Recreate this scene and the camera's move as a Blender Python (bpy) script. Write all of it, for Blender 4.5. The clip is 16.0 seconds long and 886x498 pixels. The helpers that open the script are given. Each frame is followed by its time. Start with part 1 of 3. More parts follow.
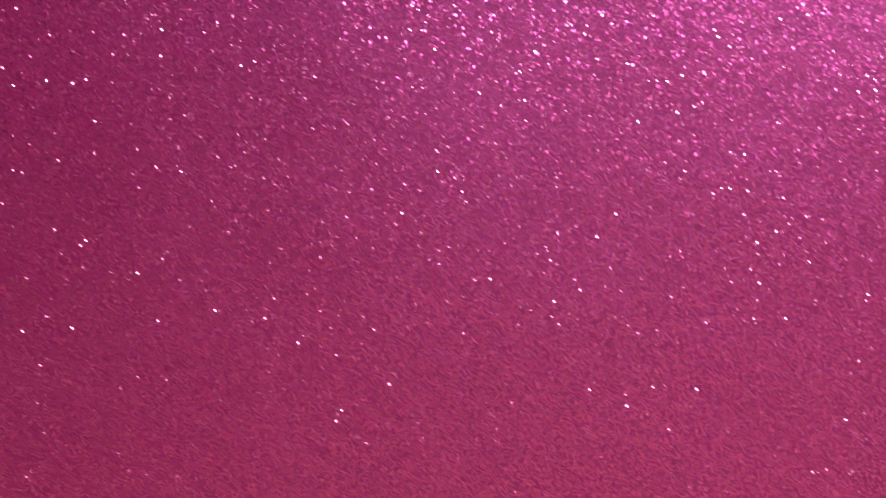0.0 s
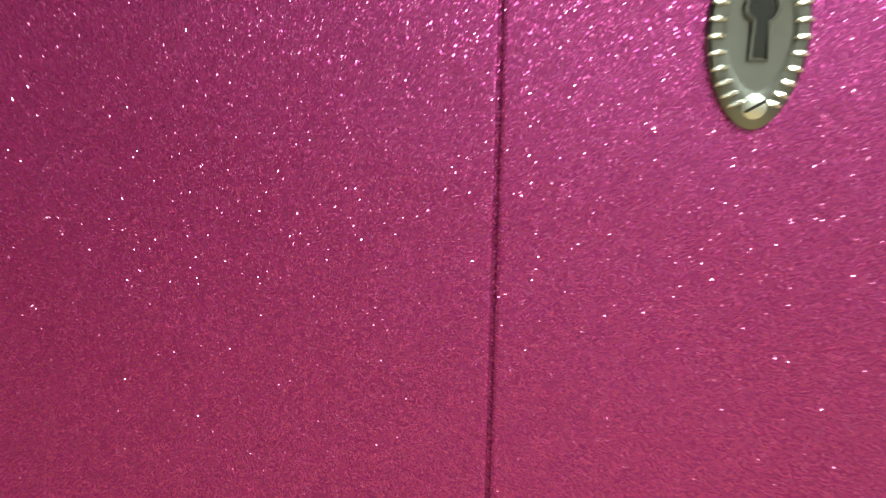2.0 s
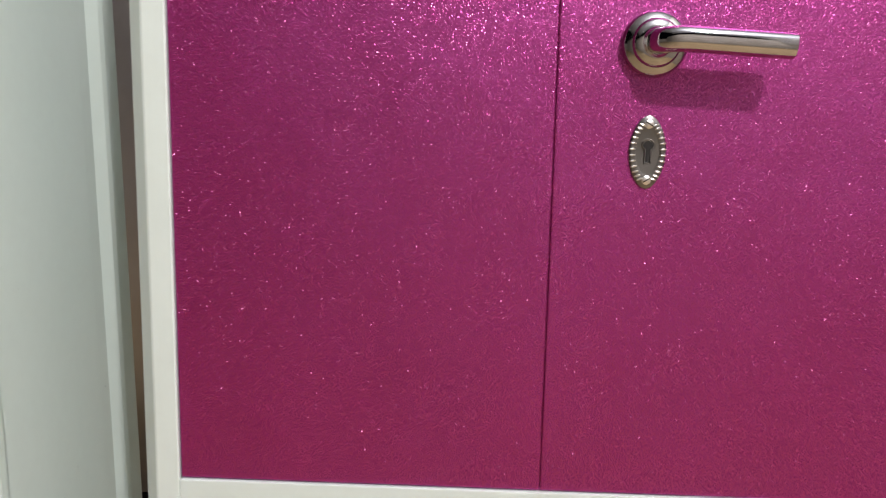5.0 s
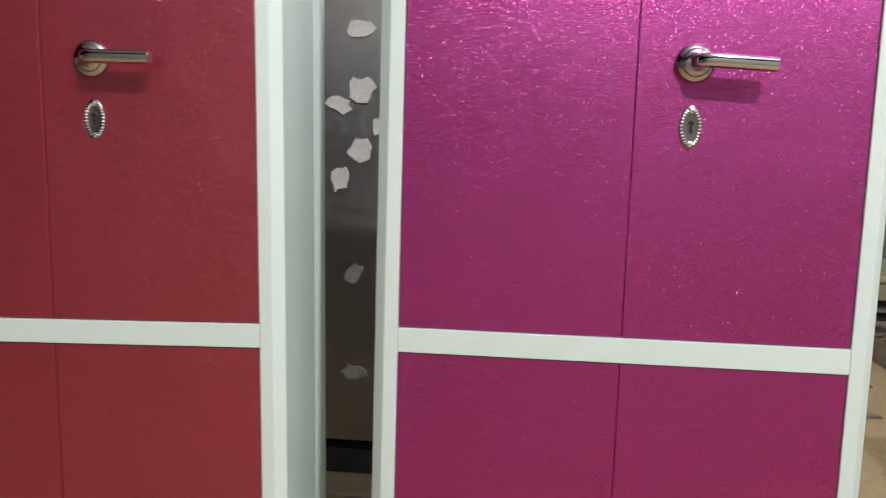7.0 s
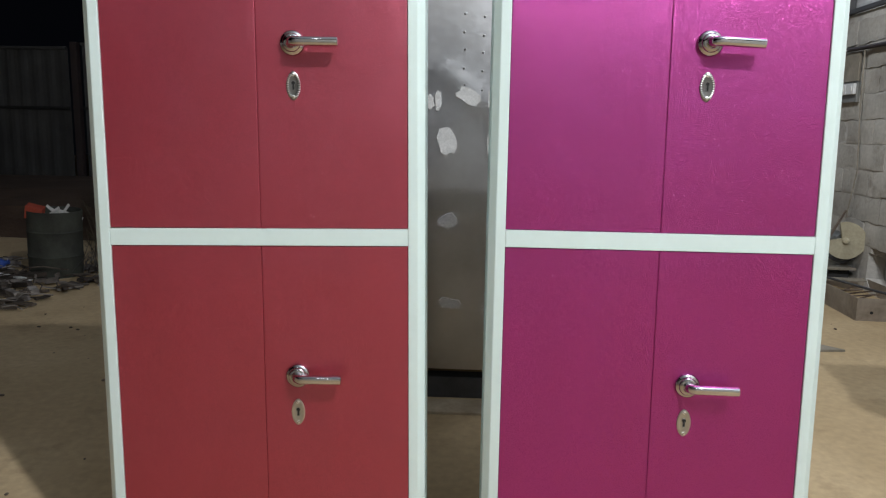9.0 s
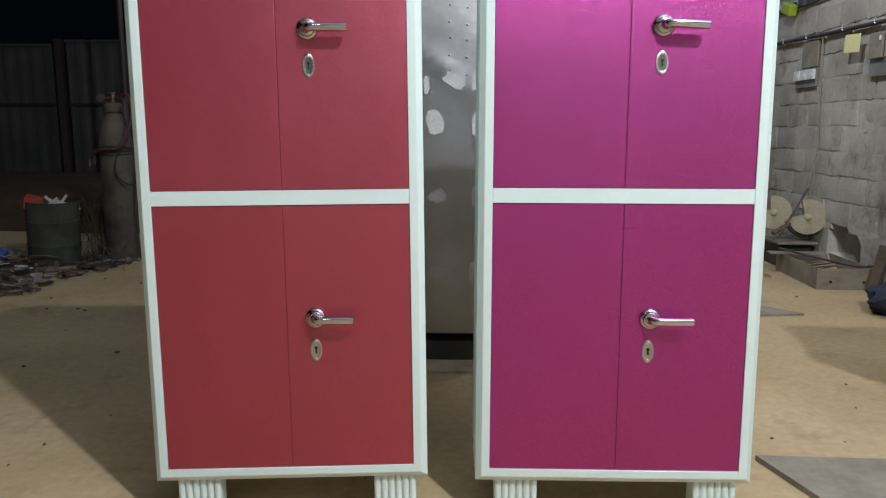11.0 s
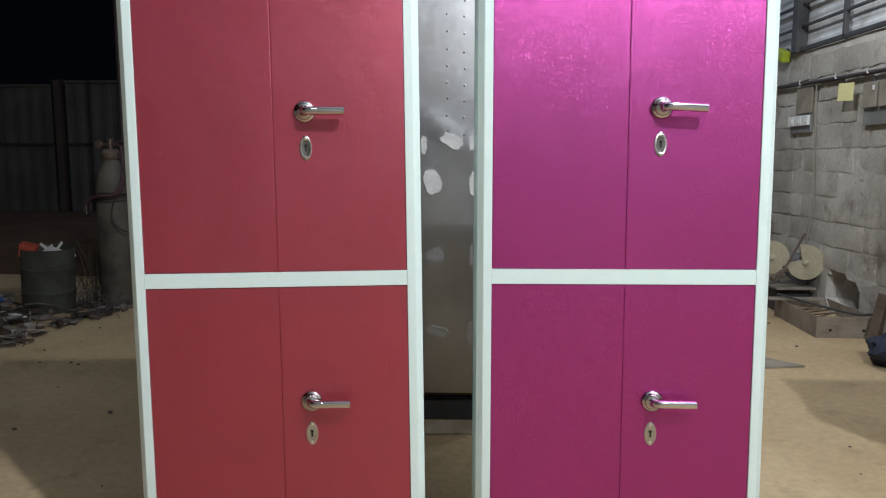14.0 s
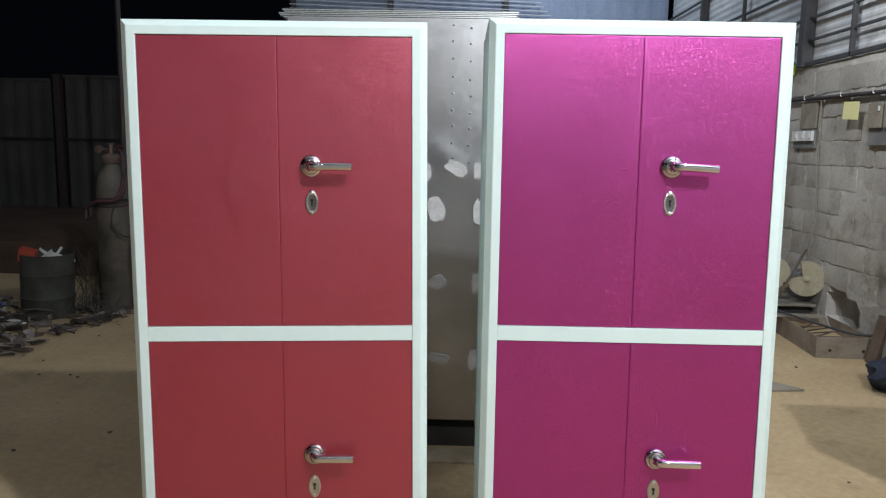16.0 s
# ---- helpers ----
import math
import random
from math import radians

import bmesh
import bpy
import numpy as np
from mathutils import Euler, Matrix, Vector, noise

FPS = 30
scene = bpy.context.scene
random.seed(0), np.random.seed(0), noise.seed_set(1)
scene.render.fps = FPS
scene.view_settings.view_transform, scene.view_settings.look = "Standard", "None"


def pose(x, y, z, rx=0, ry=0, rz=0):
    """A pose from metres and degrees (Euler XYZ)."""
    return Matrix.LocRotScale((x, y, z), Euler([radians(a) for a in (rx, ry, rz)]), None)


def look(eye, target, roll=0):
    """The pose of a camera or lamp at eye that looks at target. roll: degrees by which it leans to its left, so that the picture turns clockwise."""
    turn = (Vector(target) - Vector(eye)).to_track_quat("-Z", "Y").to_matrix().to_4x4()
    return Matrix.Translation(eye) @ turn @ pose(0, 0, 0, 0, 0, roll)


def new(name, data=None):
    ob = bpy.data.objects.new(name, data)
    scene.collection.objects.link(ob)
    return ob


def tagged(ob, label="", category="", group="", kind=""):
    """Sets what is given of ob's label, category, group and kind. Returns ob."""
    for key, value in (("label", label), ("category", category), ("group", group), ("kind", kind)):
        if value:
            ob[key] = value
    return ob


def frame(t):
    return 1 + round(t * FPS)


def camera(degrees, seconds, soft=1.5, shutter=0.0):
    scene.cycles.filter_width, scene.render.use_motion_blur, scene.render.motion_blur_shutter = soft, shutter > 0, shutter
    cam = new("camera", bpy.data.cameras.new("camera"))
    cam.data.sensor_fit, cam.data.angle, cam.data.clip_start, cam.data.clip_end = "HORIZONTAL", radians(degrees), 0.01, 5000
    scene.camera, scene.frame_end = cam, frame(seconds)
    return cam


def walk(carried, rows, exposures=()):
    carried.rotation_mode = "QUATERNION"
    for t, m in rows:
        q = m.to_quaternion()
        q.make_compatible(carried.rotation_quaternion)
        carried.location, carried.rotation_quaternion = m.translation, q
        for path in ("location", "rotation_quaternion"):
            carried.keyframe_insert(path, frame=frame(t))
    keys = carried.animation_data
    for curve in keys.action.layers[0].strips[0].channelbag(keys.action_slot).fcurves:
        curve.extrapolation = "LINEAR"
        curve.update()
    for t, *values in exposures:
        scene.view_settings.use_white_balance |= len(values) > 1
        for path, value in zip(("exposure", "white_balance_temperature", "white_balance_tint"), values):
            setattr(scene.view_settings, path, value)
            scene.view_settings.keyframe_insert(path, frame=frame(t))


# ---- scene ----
cam = camera(63.6, 16.0, soft=1.2, shutter=0.4)
PATH = [
    (0, (0.184, -0.168, 1.331), (0.086, 1.796, 0.964), 1.5),
    (0.5, (0.213, -0.173, 1.3), (0.159, 1.811, 1.051), 1.9),
    (0.8, (0.243, -0.178, 1.291), (0.195, 1.81, 1.083), 2.3),
    (1, (0.274, -0.181, 1.299), (0.173, 1.792, 0.989), 1.9),
    (1.2, (0.302, -0.182, 1.309), (0.166, 1.774, 0.911), 1.3),
    (1.5, (0.33, -0.184, 1.311), (0.209, 1.773, 0.917), 1.3),
    (2, (0.374, -0.217, 1.322), (0.23, 1.735, 0.91), 0.8),
    (2.5, (0.383, -0.3, 1.363), (0.224, 1.636, 0.886), 0.5),
    (3, (0.395, -0.359, 1.388), (0.151, 1.548, 0.835), -0.2),
    (3.2, (0.398, -0.372, 1.384), (0.149, 1.542, 0.86), -0.2),
    (5.5, (0.268, -0.744, 1.364), (0.225, 1.23, 1.045), 1.3),
    (6, (0.255, -0.855, 1.337), (0.197, 1.125, 1.064), 1.6),
    (6.5, (0.228, -1.021, 1.296), (0.117, 0.961, 1.051), 1.8),
    (7, (0.169, -1.138, 1.311), (0.008, 0.834, 1.019), 1.6),
    (7.5, (0.032, -1.267, 1.33), (-0.093, 0.697, 0.978), 1.4),
    (8, (-0.017, -1.397, 1.261), (-0.14, 0.579, 0.978), 0.7),
    (8.5, (-0.039, -1.557, 1.246), (-0.154, 0.417, 0.951), 0.9),
    (9, (-0.071, -1.7, 1.228), (-0.163, 0.272, 0.91), 1.0),
    (9.5, (-0.049, -1.799, 1.176), (-0.151, 0.174, 0.86), 0.9),
    (10, (-0.075, -1.911, 1.152), (-0.14, 0.063, 0.836), 0.9),
    (10.2, (-0.093, -1.943, 1.159), (-0.149, 0.029, 0.828), 0.7),
    (12.3, (-0.103, -2.016, 1.167), (-0.137, -0.042, 0.85), -0.0),
    (12.5, (-0.103, -2.009, 1.183), (-0.136, -0.032, 0.883), 0.0),
    (13, (-0.104, -1.984, 1.228), (-0.137, -0.001, 0.973), 0.0),
    (13.5, (-0.103, -1.969, 1.265), (-0.136, 0.015, 1.017), 0.0),
    (14, (-0.106, -1.954, 1.306), (-0.137, 0.03, 1.056), 0.1),
    (14.5, (-0.114, -1.941, 1.344), (-0.145, 0.043, 1.093), 0.9),
    (15, (-0.124, -1.928, 1.393), (-0.153, 0.055, 1.138), 1.0),
    (15.5, (-0.13, -1.917, 1.439), (-0.158, 0.065, 1.175), 1.0),
    (16, (-0.13, -1.916, 1.488), (-0.156, 0.064, 1.208), 1.0),
]
walk(cam, [(t, look(eye, target, roll)) for t, eye, target, roll in PATH],
     [(0, 0.36, 7600, 24), (1.5, 0.36, 7600, 24), (2.2, 0.57, 7200, -28), (3.2, 0.7, 6700, -48), (4.1, 0.15, 7150, 4), (5.3, -0.12, 7250, 21),
      (6.5, -0.12, 7050, 17), (8, -0.06, 6600, 10), (10, 0.05, 6300, 10), (13, 0.05, 6300, 10), (16, 0.1, 6300, 10)])

# ---- light ----
world = bpy.data.worlds.new("night")
scene.world = world
world.use_nodes = True
world.node_tree.nodes["Background"].inputs[0].default_value = (0.55, 0.65, 1.0, 1)
world.node_tree.nodes["Background"].inputs[1].default_value = 0.002


def lamp(name, place, watts, radius, color):
    data = bpy.data.lights.new(name, "POINT")
    data.energy, data.shadow_soft_size, data.color = watts, radius, color
    ob = new(name, data)
    ob.location = place
    return ob


lamp("shed_lamp", (1.4, -2.3, 4.0), 560, 0.06, (0.95, 0.98, 1.0))
lamp("far_lamp", (-1.3, -4.6, 4.2), 10, 0.08, (0.92, 0.96, 1.0))
lamp("back_lamp", (1.1, 7.4, 4.5), 75, 0.1, (0.8, 0.9, 1.0))
flood = bpy.data.lights.new("yard_flood", "SPOT")
flood.energy, flood.shadow_soft_size, flood.color = 175, 0.06, (0.95, 0.98, 1.0)
flood.spot_size, flood.spot_blend = radians(114), 0.7
new("yard_flood", flood).matrix_world = look((1.25, 2.7, 3.9), (2.7, 3.0, 0.5))


# ---- materials ----
def material(name):
    m = bpy.data.materials.new(name)
    m.use_nodes = True
    t = m.node_tree
    b = t.nodes["Principled BSDF"]
    co = t.nodes.new("ShaderNodeTexCoord").outputs["Object"]
    return m, t, b, co


def noise_tex(t, co, scale, detail=4.0, rough=0.55):
    n = t.nodes.new("ShaderNodeTexNoise")
    n.inputs["Scale"].default_value, n.inputs["Detail"].default_value = scale, detail
    n.inputs["Roughness"].default_value = rough
    t.links.new(co, n.inputs["Vector"])
    return n


def ramp(t, src, stops):
    r = t.nodes.new("ShaderNodeValToRGB")
    r.color_ramp.elements[0].position, r.color_ramp.elements[0].color = stops[0][0], (*stops[0][1], 1)
    r.color_ramp.elements[1].position, r.color_ramp.elements[1].color = stops[-1][0], (*stops[-1][1], 1)
    for p, c in stops[1:-1]:
        r.color_ramp.elements.new(p).color = (*c, 1)
    t.links.new(src, r.inputs[0])
    return r.outputs[0]


def mixed(t, fac, a, b, mode="MIX"):
    n = t.nodes.new("ShaderNodeMix")
    n.data_type, n.blend_type = "RGBA", mode
    for k, v in ((0, fac), (6, a), (7, b)):
        if isinstance(v, (int, float)):
            n.inputs[k].default_value = v
        elif isinstance(v, tuple):
            n.inputs[k].default_value = (*v, 1)
        else:
            t.links.new(v, n.inputs[k])
    return n.outputs[2]


def bumped(t, b, height, strength, distance):
    n = t.nodes.new("ShaderNodeBump")
    n.inputs["Strength"].default_value, n.inputs["Distance"].default_value = strength, distance
    t.links.new(height, n.inputs["Height"])
    t.links.new(n.outputs[0], b.inputs["Normal"])
    return n


def surface(name, dark, light, scale, rough=0.6, metal=0.0, bump=0.0, fine=None, spread=0.1, per_object=0.0, grain=0.6, island=0.0, across=False, stains=0.0):
    """A two-scale mottled surface; across: the mottling runs on from object to object."""
    m, t, b, co = material(name)
    if across:
        co = t.nodes.new("ShaderNodeNewGeometry").outputs["Position"]
    big, small = noise_tex(t, co, scale), noise_tex(t, co, fine or scale * 9, 6)
    base = ramp(t, big.outputs[0], [(0.3, dark), (0.7, light)])
    speck = ramp(t, small.outputs[0], [(0.25, (0.62,) * 3), (0.75, (1.0,) * 3)])
    col = mixed(t, grain, base, speck, "MULTIPLY")
    if stains:
        blot = noise_tex(t, co, 2.2, 9, 0.7)
        col = mixed(t, stains, col, ramp(t, blot.outputs[0], [(0.34, (0.5, 0.46, 0.42)), (0.45, (1.0,) * 3), (0.6, (1.0,) * 3), (0.72, (1.12,) * 3)]), "MULTIPLY")
    if per_object:
        info = t.nodes.new("ShaderNodeObjectInfo")
        col = mixed(t, per_object, col, ramp(t, info.outputs["Random"], [(0.0, (0.35,) * 3), (1.0, (1.0,) * 3)]), "MULTIPLY")
    if island:
        geo = t.nodes.new("ShaderNodeNewGeometry")
        tone = ramp(t, geo.outputs["Random Per Island"], [(0.0, (0.25, 0.2, 0.18)), (0.62, (0.7, 0.6, 0.5)), (1.0, (2.0, 2.0, 2.05))])
        col = mixed(t, island, col, tone, "MULTIPLY")
    t.links.new(col, b.inputs["Base Color"])
    b.inputs["Metallic"].default_value = metal
    r = t.nodes.new("ShaderNodeMapRange")
    r.inputs["To Min"].default_value, r.inputs["To Max"].default_value = max(0.03, rough - spread), min(1, rough + spread)
    t.links.new(small.outputs[0], r.inputs["Value"])
    t.links.new(r.outputs[0], b.inputs["Roughness"])
    if bump:
        bumped(t, b, mixed(t, 0.5, big.outputs[0], small.outputs[0]), 1.0, bump)
    return m


def tilted(t, cells, spread):
    """The surface's normal, leaned a random way in each cell."""
    geo = t.nodes.new("ShaderNodeNewGeometry")
    shift = t.nodes.new("ShaderNodeVectorMath")
    shift.operation = "MULTIPLY_ADD"
    shift.inputs[1].default_value, shift.inputs[2].default_value = (spread,) * 3, (-spread / 2,) * 3
    t.links.new(cells.outputs["Color"], shift.inputs[0])
    add = t.nodes.new("ShaderNodeVectorMath")
    t.links.new(geo.outputs["Normal"], add.inputs[0])
    t.links.new(shift.outputs[0], add.inputs[1])
    unit = t.nodes.new("ShaderNodeVectorMath")
    unit.operation = "NORMALIZE"
    t.links.new(add.outputs[0], unit.inputs[0])
    return unit.outputs[0]


def flake_layer(t, co, under, scale, spread, share, amount, color, rough, reach):
    """Lays metal flakes over a shader: a share of small cells, each a gloss that leans its own way."""
    cells = t.nodes.new("ShaderNodeTexVoronoi")
    cells.inputs["Scale"].default_value = scale
    t.links.new(co, cells.inputs["Vector"])
    shine = t.nodes.new("ShaderNodeBsdfAnisotropic")
    shine.inputs["Color"].default_value, shine.inputs["Roughness"].default_value = (*color, 1), rough
    t.links.new(tilted(t, cells, spread), shine.inputs["Normal"])
    draw = t.nodes.new("ShaderNodeTexWhiteNoise")
    t.links.new(cells.outputs["Position"], draw.inputs["Vector"])
    few = t.nodes.new("ShaderNodeMath")
    few.operation = "LESS_THAN"
    few.inputs[1].default_value = share
    t.links.new(draw.outputs["Value"], few.inputs[0])
    near = t.nodes.new("ShaderNodeMath")
    near.operation = "LESS_THAN"
    near.inputs[1].default_value = reach
    t.links.new(cells.outputs["Distance"], near.inputs[0])
    keep = t.nodes.new("ShaderNodeMath")
    keep.operation = "MULTIPLY"
    t.links.new(few.outputs[0], keep.inputs[0])
    t.links.new(near.outputs[0], keep.inputs[1])
    part_of = t.nodes.new("ShaderNodeMath")
    part_of.operation = "MULTIPLY"
    part_of.inputs[1].default_value = amount
    t.links.new(keep.outputs[0], part_of.inputs[0])
    mix = t.nodes.new("ShaderNodeMixShader")
    t.links.new(part_of.outputs[0], mix.inputs[0])
    t.links.new(under, mix.inputs[1])
    t.links.new(shine.outputs[0], mix.inputs[2])
    return mix.outputs[0]


def glitter_paint(name, base, deep, flake, share, veil_color, veil_share):
    """Rolled lacquer: a deep pigment, a broad pearly sheen, and metal flakes of half a millimetre to a millimetre."""
    m, t, b, co = material(name)
    broad, fine = noise_tex(t, co, 3.2, 3), noise_tex(t, co, 130, 3)
    col = ramp(t, broad.outputs[0], [(0.3, deep), (0.7, base)])
    col = mixed(t, 0.35, col, ramp(t, fine.outputs[0], [(0.3, (0.55,) * 3), (0.7, (1.0,) * 3)]), "MULTIPLY")
    t.links.new(col, b.inputs["Base Color"])
    b.inputs["Roughness"].default_value = 0.5
    b.inputs["Specular IOR Level"].default_value = 0.0
    # brush waves under a fine grain
    wave = noise_tex(t, co, 8, 2)
    low = t.nodes.new("ShaderNodeBump")
    low.inputs["Strength"].default_value, low.inputs["Distance"].default_value = 0.34, 0.012
    t.links.new(wave.outputs[0], low.inputs["Height"])
    top_bump = bumped(t, b, fine.outputs[0], 0.22, 0.0012)
    t.links.new(low.outputs[0], top_bump.inputs["Normal"])
    veil = t.nodes.new("ShaderNodeBsdfAnisotropic")
    veil.inputs["Color"].default_value, veil.inputs["Roughness"].default_value = (*veil_color, 1), VEIL_ROUGH
    cloud = noise_tex(t, co, 5.5, 4)
    gloss = t.nodes.new("ShaderNodeMapRange")
    gloss.inputs["From Min"].default_value, gloss.inputs["From Max"].default_value = 0.3, 0.7
    gloss.inputs["To Min"].default_value, gloss.inputs["To Max"].default_value = VEIL_ROUGH - 0.05, VEIL_ROUGH + 0.05
    t.links.new(cloud.outputs[0], gloss.inputs["Value"])
    t.links.new(gloss.outputs[0], veil.inputs["Roughness"])
    t.links.new(top_bump.outputs[0], veil.inputs["Normal"])
    coated = t.nodes.new("ShaderNodeMixShader")
    coated.inputs[0].default_value = veil_share
    t.links.new(b.outputs[0], coated.inputs[1])
    t.links.new(veil.outputs[0], coated.inputs[2])
    out = flake_layer(t, co, coated.outputs[0], 1900, 0.48, share, 0.46, flake, 0.26, 2.0)
    out = flake_layer(t, co, out, 1700, 0.86, 0.3, 0.36, tuple(0.22 + 0.78 * c for c in flake), 0.24, 0.42)
    t.links.new(out, t.nodes["Material Output"].inputs["Surface"])
    return m


def plain(name, color, rough, metal=0.0):
    m, t, b, co = material(name)
    n = noise_tex(t, co, 60, 4)
    t.links.new(mixed(t, 0.25, color, ramp(t, n.outputs[0], [(0.3, (0.6,) * 3), (0.7, (1.0,) * 3)]), "MULTIPLY"), b.inputs["Base Color"])
    b.inputs["Roughness"].default_value, b.inputs["Metallic"].default_value = rough, metal
    return m


VEIL_ROUGH = 0.46
PINK = glitter_paint("magenta_glitter", (0.162, 0.001, 0.046), (0.135, 0.0008, 0.037), (0.92, 0.145, 0.54), 0.5, (0.85, 0.25, 0.92), 0.14)
RED = glitter_paint("red_glitter", (0.215, 0.0034, 0.0102), (0.182, 0.0026, 0.008), (0.9, 0.18, 0.27), 0.42, (0.9, 0.46, 0.62), 0.17)
WHITE = surface("mint_white_enamel", (0.63, 0.745, 0.715), (0.66, 0.775, 0.745), 4, 0.32, 0, 0.0002, 60, grain=0.08)
CHROME = plain("chrome", (0.6, 0.6, 0.61), 0.06, 1.0)
SATIN = plain("satin_steel", (0.5, 0.5, 0.49), 0.12, 1.0)
AGED = plain("aged_silver", (0.25, 0.25, 0.245), 0.3, 1.0)
PLATE = plain("nickel_plate", (0.5, 0.49, 0.46), 0.36, 1.0)
SILVER = plain("cast_silver", (0.92, 0.92, 0.9), 0.3, 1.0)
# Near-black standing for the shade in holes, slots and door gaps.
BLACK = plain("dark_hole", (0.01, 0.01, 0.01), 0.8)
STEEL = surface("bare_sheet_steel", (0.5, 0.5, 0.51), (0.66, 0.66, 0.67), 2.1, 0.35, 1.0, 0.0004, 30, grain=0.15, stains=0.15)
PUTTY = surface("grey_putty", (0.55, 0.54, 0.52), (0.72, 0.71, 0.69), 14, 0.85, 0, 0.001)
BLOCK = surface("cement_block", (0.36, 0.33, 0.29), (0.6, 0.57, 0.515), 2.4, 0.95, 0, 0.007, 34, per_object=0.24, across=True, stains=0.8)
MORTAR = surface("mortar", (0.38, 0.355, 0.32), (0.62, 0.59, 0.545), 3, 0.95, 0, 0.008, 30, stains=0.5)
SAND = surface("packed_sand", (0.43, 0.31, 0.168), (0.585, 0.44, 0.26), 0.9, 0.95, 0, 0.005, 26, stains=0.45)
RUST = surface("rusty_steel", (0.09, 0.06, 0.045), (0.22, 0.17, 0.13), 5, 0.7, 0.3, 0.002, 40)
GREYPAINT = surface("worn_grey_paint", (0.16, 0.16, 0.15), (0.3, 0.3, 0.28), 4, 0.5, 0.2, 0.002, 40)
# Fence zinc, its colour darkened for the unlit end of the yard.
SHEET = surface("night_dark_sheet", (0.034, 0.034, 0.034), (0.062, 0.061, 0.06), 1.5, 0.85, 0.0, 0.002, 20)
CLAD = surface("grey_cladding", (0.6, 0.61, 0.62), (0.78, 0.79, 0.8), 1.5, 0.55, 0.0, 0.002, 20, stains=0.5)
# Dark iron parts, and the dark put behind and under the cupboards.
IRON = surface("dark_iron_and_shade", (0.035, 0.034, 0.036), (0.085, 0.083, 0.085), 5, 0.6, 0.1, 0.002, 40)
BLUESHEET = surface("blue_grey_sheet", (0.26, 0.32, 0.46), (0.36, 0.43, 0.58), 1.2, 0.6, 0.0, 0.002, 20)
ROOF = surface("zinc_roof_sheet", (0.32, 0.35, 0.4), (0.42, 0.46, 0.52), 1.2, 0.6, 0.0, 0.002, 20)
DISC = surface("abrasive_disc", (0.36, 0.32, 0.22), (0.5, 0.45, 0.32), 9, 0.8, 0, 0.001, 60, stains=0.5)
DUSTY = surface("dust_covered_steel", (0.2, 0.175, 0.135), (0.34, 0.3, 0.24), 5, 0.85, 0, 0.002, 35)
TIMBER = surface("raw_timber", (0.22, 0.14, 0.08), (0.4, 0.28, 0.17), 6, 0.8, 0, 0.002, 50)
# Drum green, darkened for the shadow the drum stands in.
GREEN = surface("shaded_green_enamel", (0.026, 0.026, 0.021), (0.058, 0.062, 0.049), 5, 0.9, 0.0, 0.004, 40, stains=0.7)
CYLINDER = surface("scuffed_cylinder", (0.05, 0.043, 0.035), (0.15, 0.13, 0.105), 4, 0.7, 0.1, 0.002, 35, stains=0.6)
NAVY = surface("navy_cloth", (0.012, 0.016, 0.03), (0.03, 0.04, 0.07), 12, 0.9, 0, 0.004, 90)
RUBBER = plain("dark_hose", (0.03, 0.02, 0.02), 0.6)
HOSE = plain("maroon_hose", (0.075, 0.03, 0.037), 0.6)
BRASS = plain("dull_brass", (0.17, 0.125, 0.1), 0.5, 0.8)
YELLOW = plain("yellow_card", (0.78, 0.74, 0.36), 0.8)
LIME = plain("lime_plastic", (0.36, 0.44, 0.03), 0.5)
OFFWHITE = plain("white_plastic", (0.72, 0.72, 0.7), 0.5)
ORANGE = plain("orange_plastic", (0.33, 0.05, 0.025), 0.8)
BLUE = plain("blue_plastic", (0.03, 0.08, 0.35), 0.5)
SCRAP = surface("mixed_scrap", (0.04, 0.032, 0.028), (0.24, 0.22, 0.2), 7, 0.85, 0, 0.002, 30, island=1.0)


def clear_glass():
    m, t, b, co = material("clear_glass")
    b.inputs["Base Color"].default_value = (0.85, 0.95, 0.9, 1)
    b.inputs["Transmission Weight"].default_value, b.inputs["Roughness"].default_value = 0.97, 0.06
    return m


GLASS = clear_glass()
SANDY = surface("sand_dusted_timber", (0.38, 0.3, 0.2), (0.55, 0.45, 0.32), 6, 0.9, 0, 0.002, 50)


# ---- mesh helpers ----
def box(bm, x0, x1, y0, y1, z0, z1, bevel=0.0):
    r = bmesh.ops.create_cube(bm, size=1)
    bmesh.ops.scale(bm, vec=(x1 - x0, y1 - y0, z1 - z0), verts=r["verts"])
    bmesh.ops.translate(bm, vec=((x0 + x1) / 2, (y0 + y1) / 2, (z0 + z1) / 2), verts=r["verts"])
    if bevel:
        edges = list({e for v in r["verts"] for e in v.link_edges})
        bmesh.ops.bevel(bm, geom=edges, offset=bevel, segments=2, affect="EDGES", profile=0.6)
    return bm


def lathe(bm, profile, m=Matrix(), n=32):
    """Turns a profile of (radius, height) about z, then moves it by m."""
    rings = []
    for r, h in profile:
        if r < 1e-6:
            rings.append([bm.verts.new(m @ Vector((0, 0, h)))])
        else:
            rings.append([bm.verts.new(m @ Vector((r * math.cos(2 * math.pi * k / n), r * math.sin(2 * math.pi * k / n), h))) for k in range(n)])
    for a, b in zip(rings, rings[1:]):
        for k in range(n):
            j = (k + 1) % n
            if len(a) == 1 and len(b) == 1:
                continue
            if len(a) == 1:
                bm.faces.new((a[0], b[j], b[k]))
            elif len(b) == 1:
                bm.faces.new((a[k], a[j], b[0]))
            else:
                bm.faces.new((a[k], a[j], b[j], b[k]))
    return bm


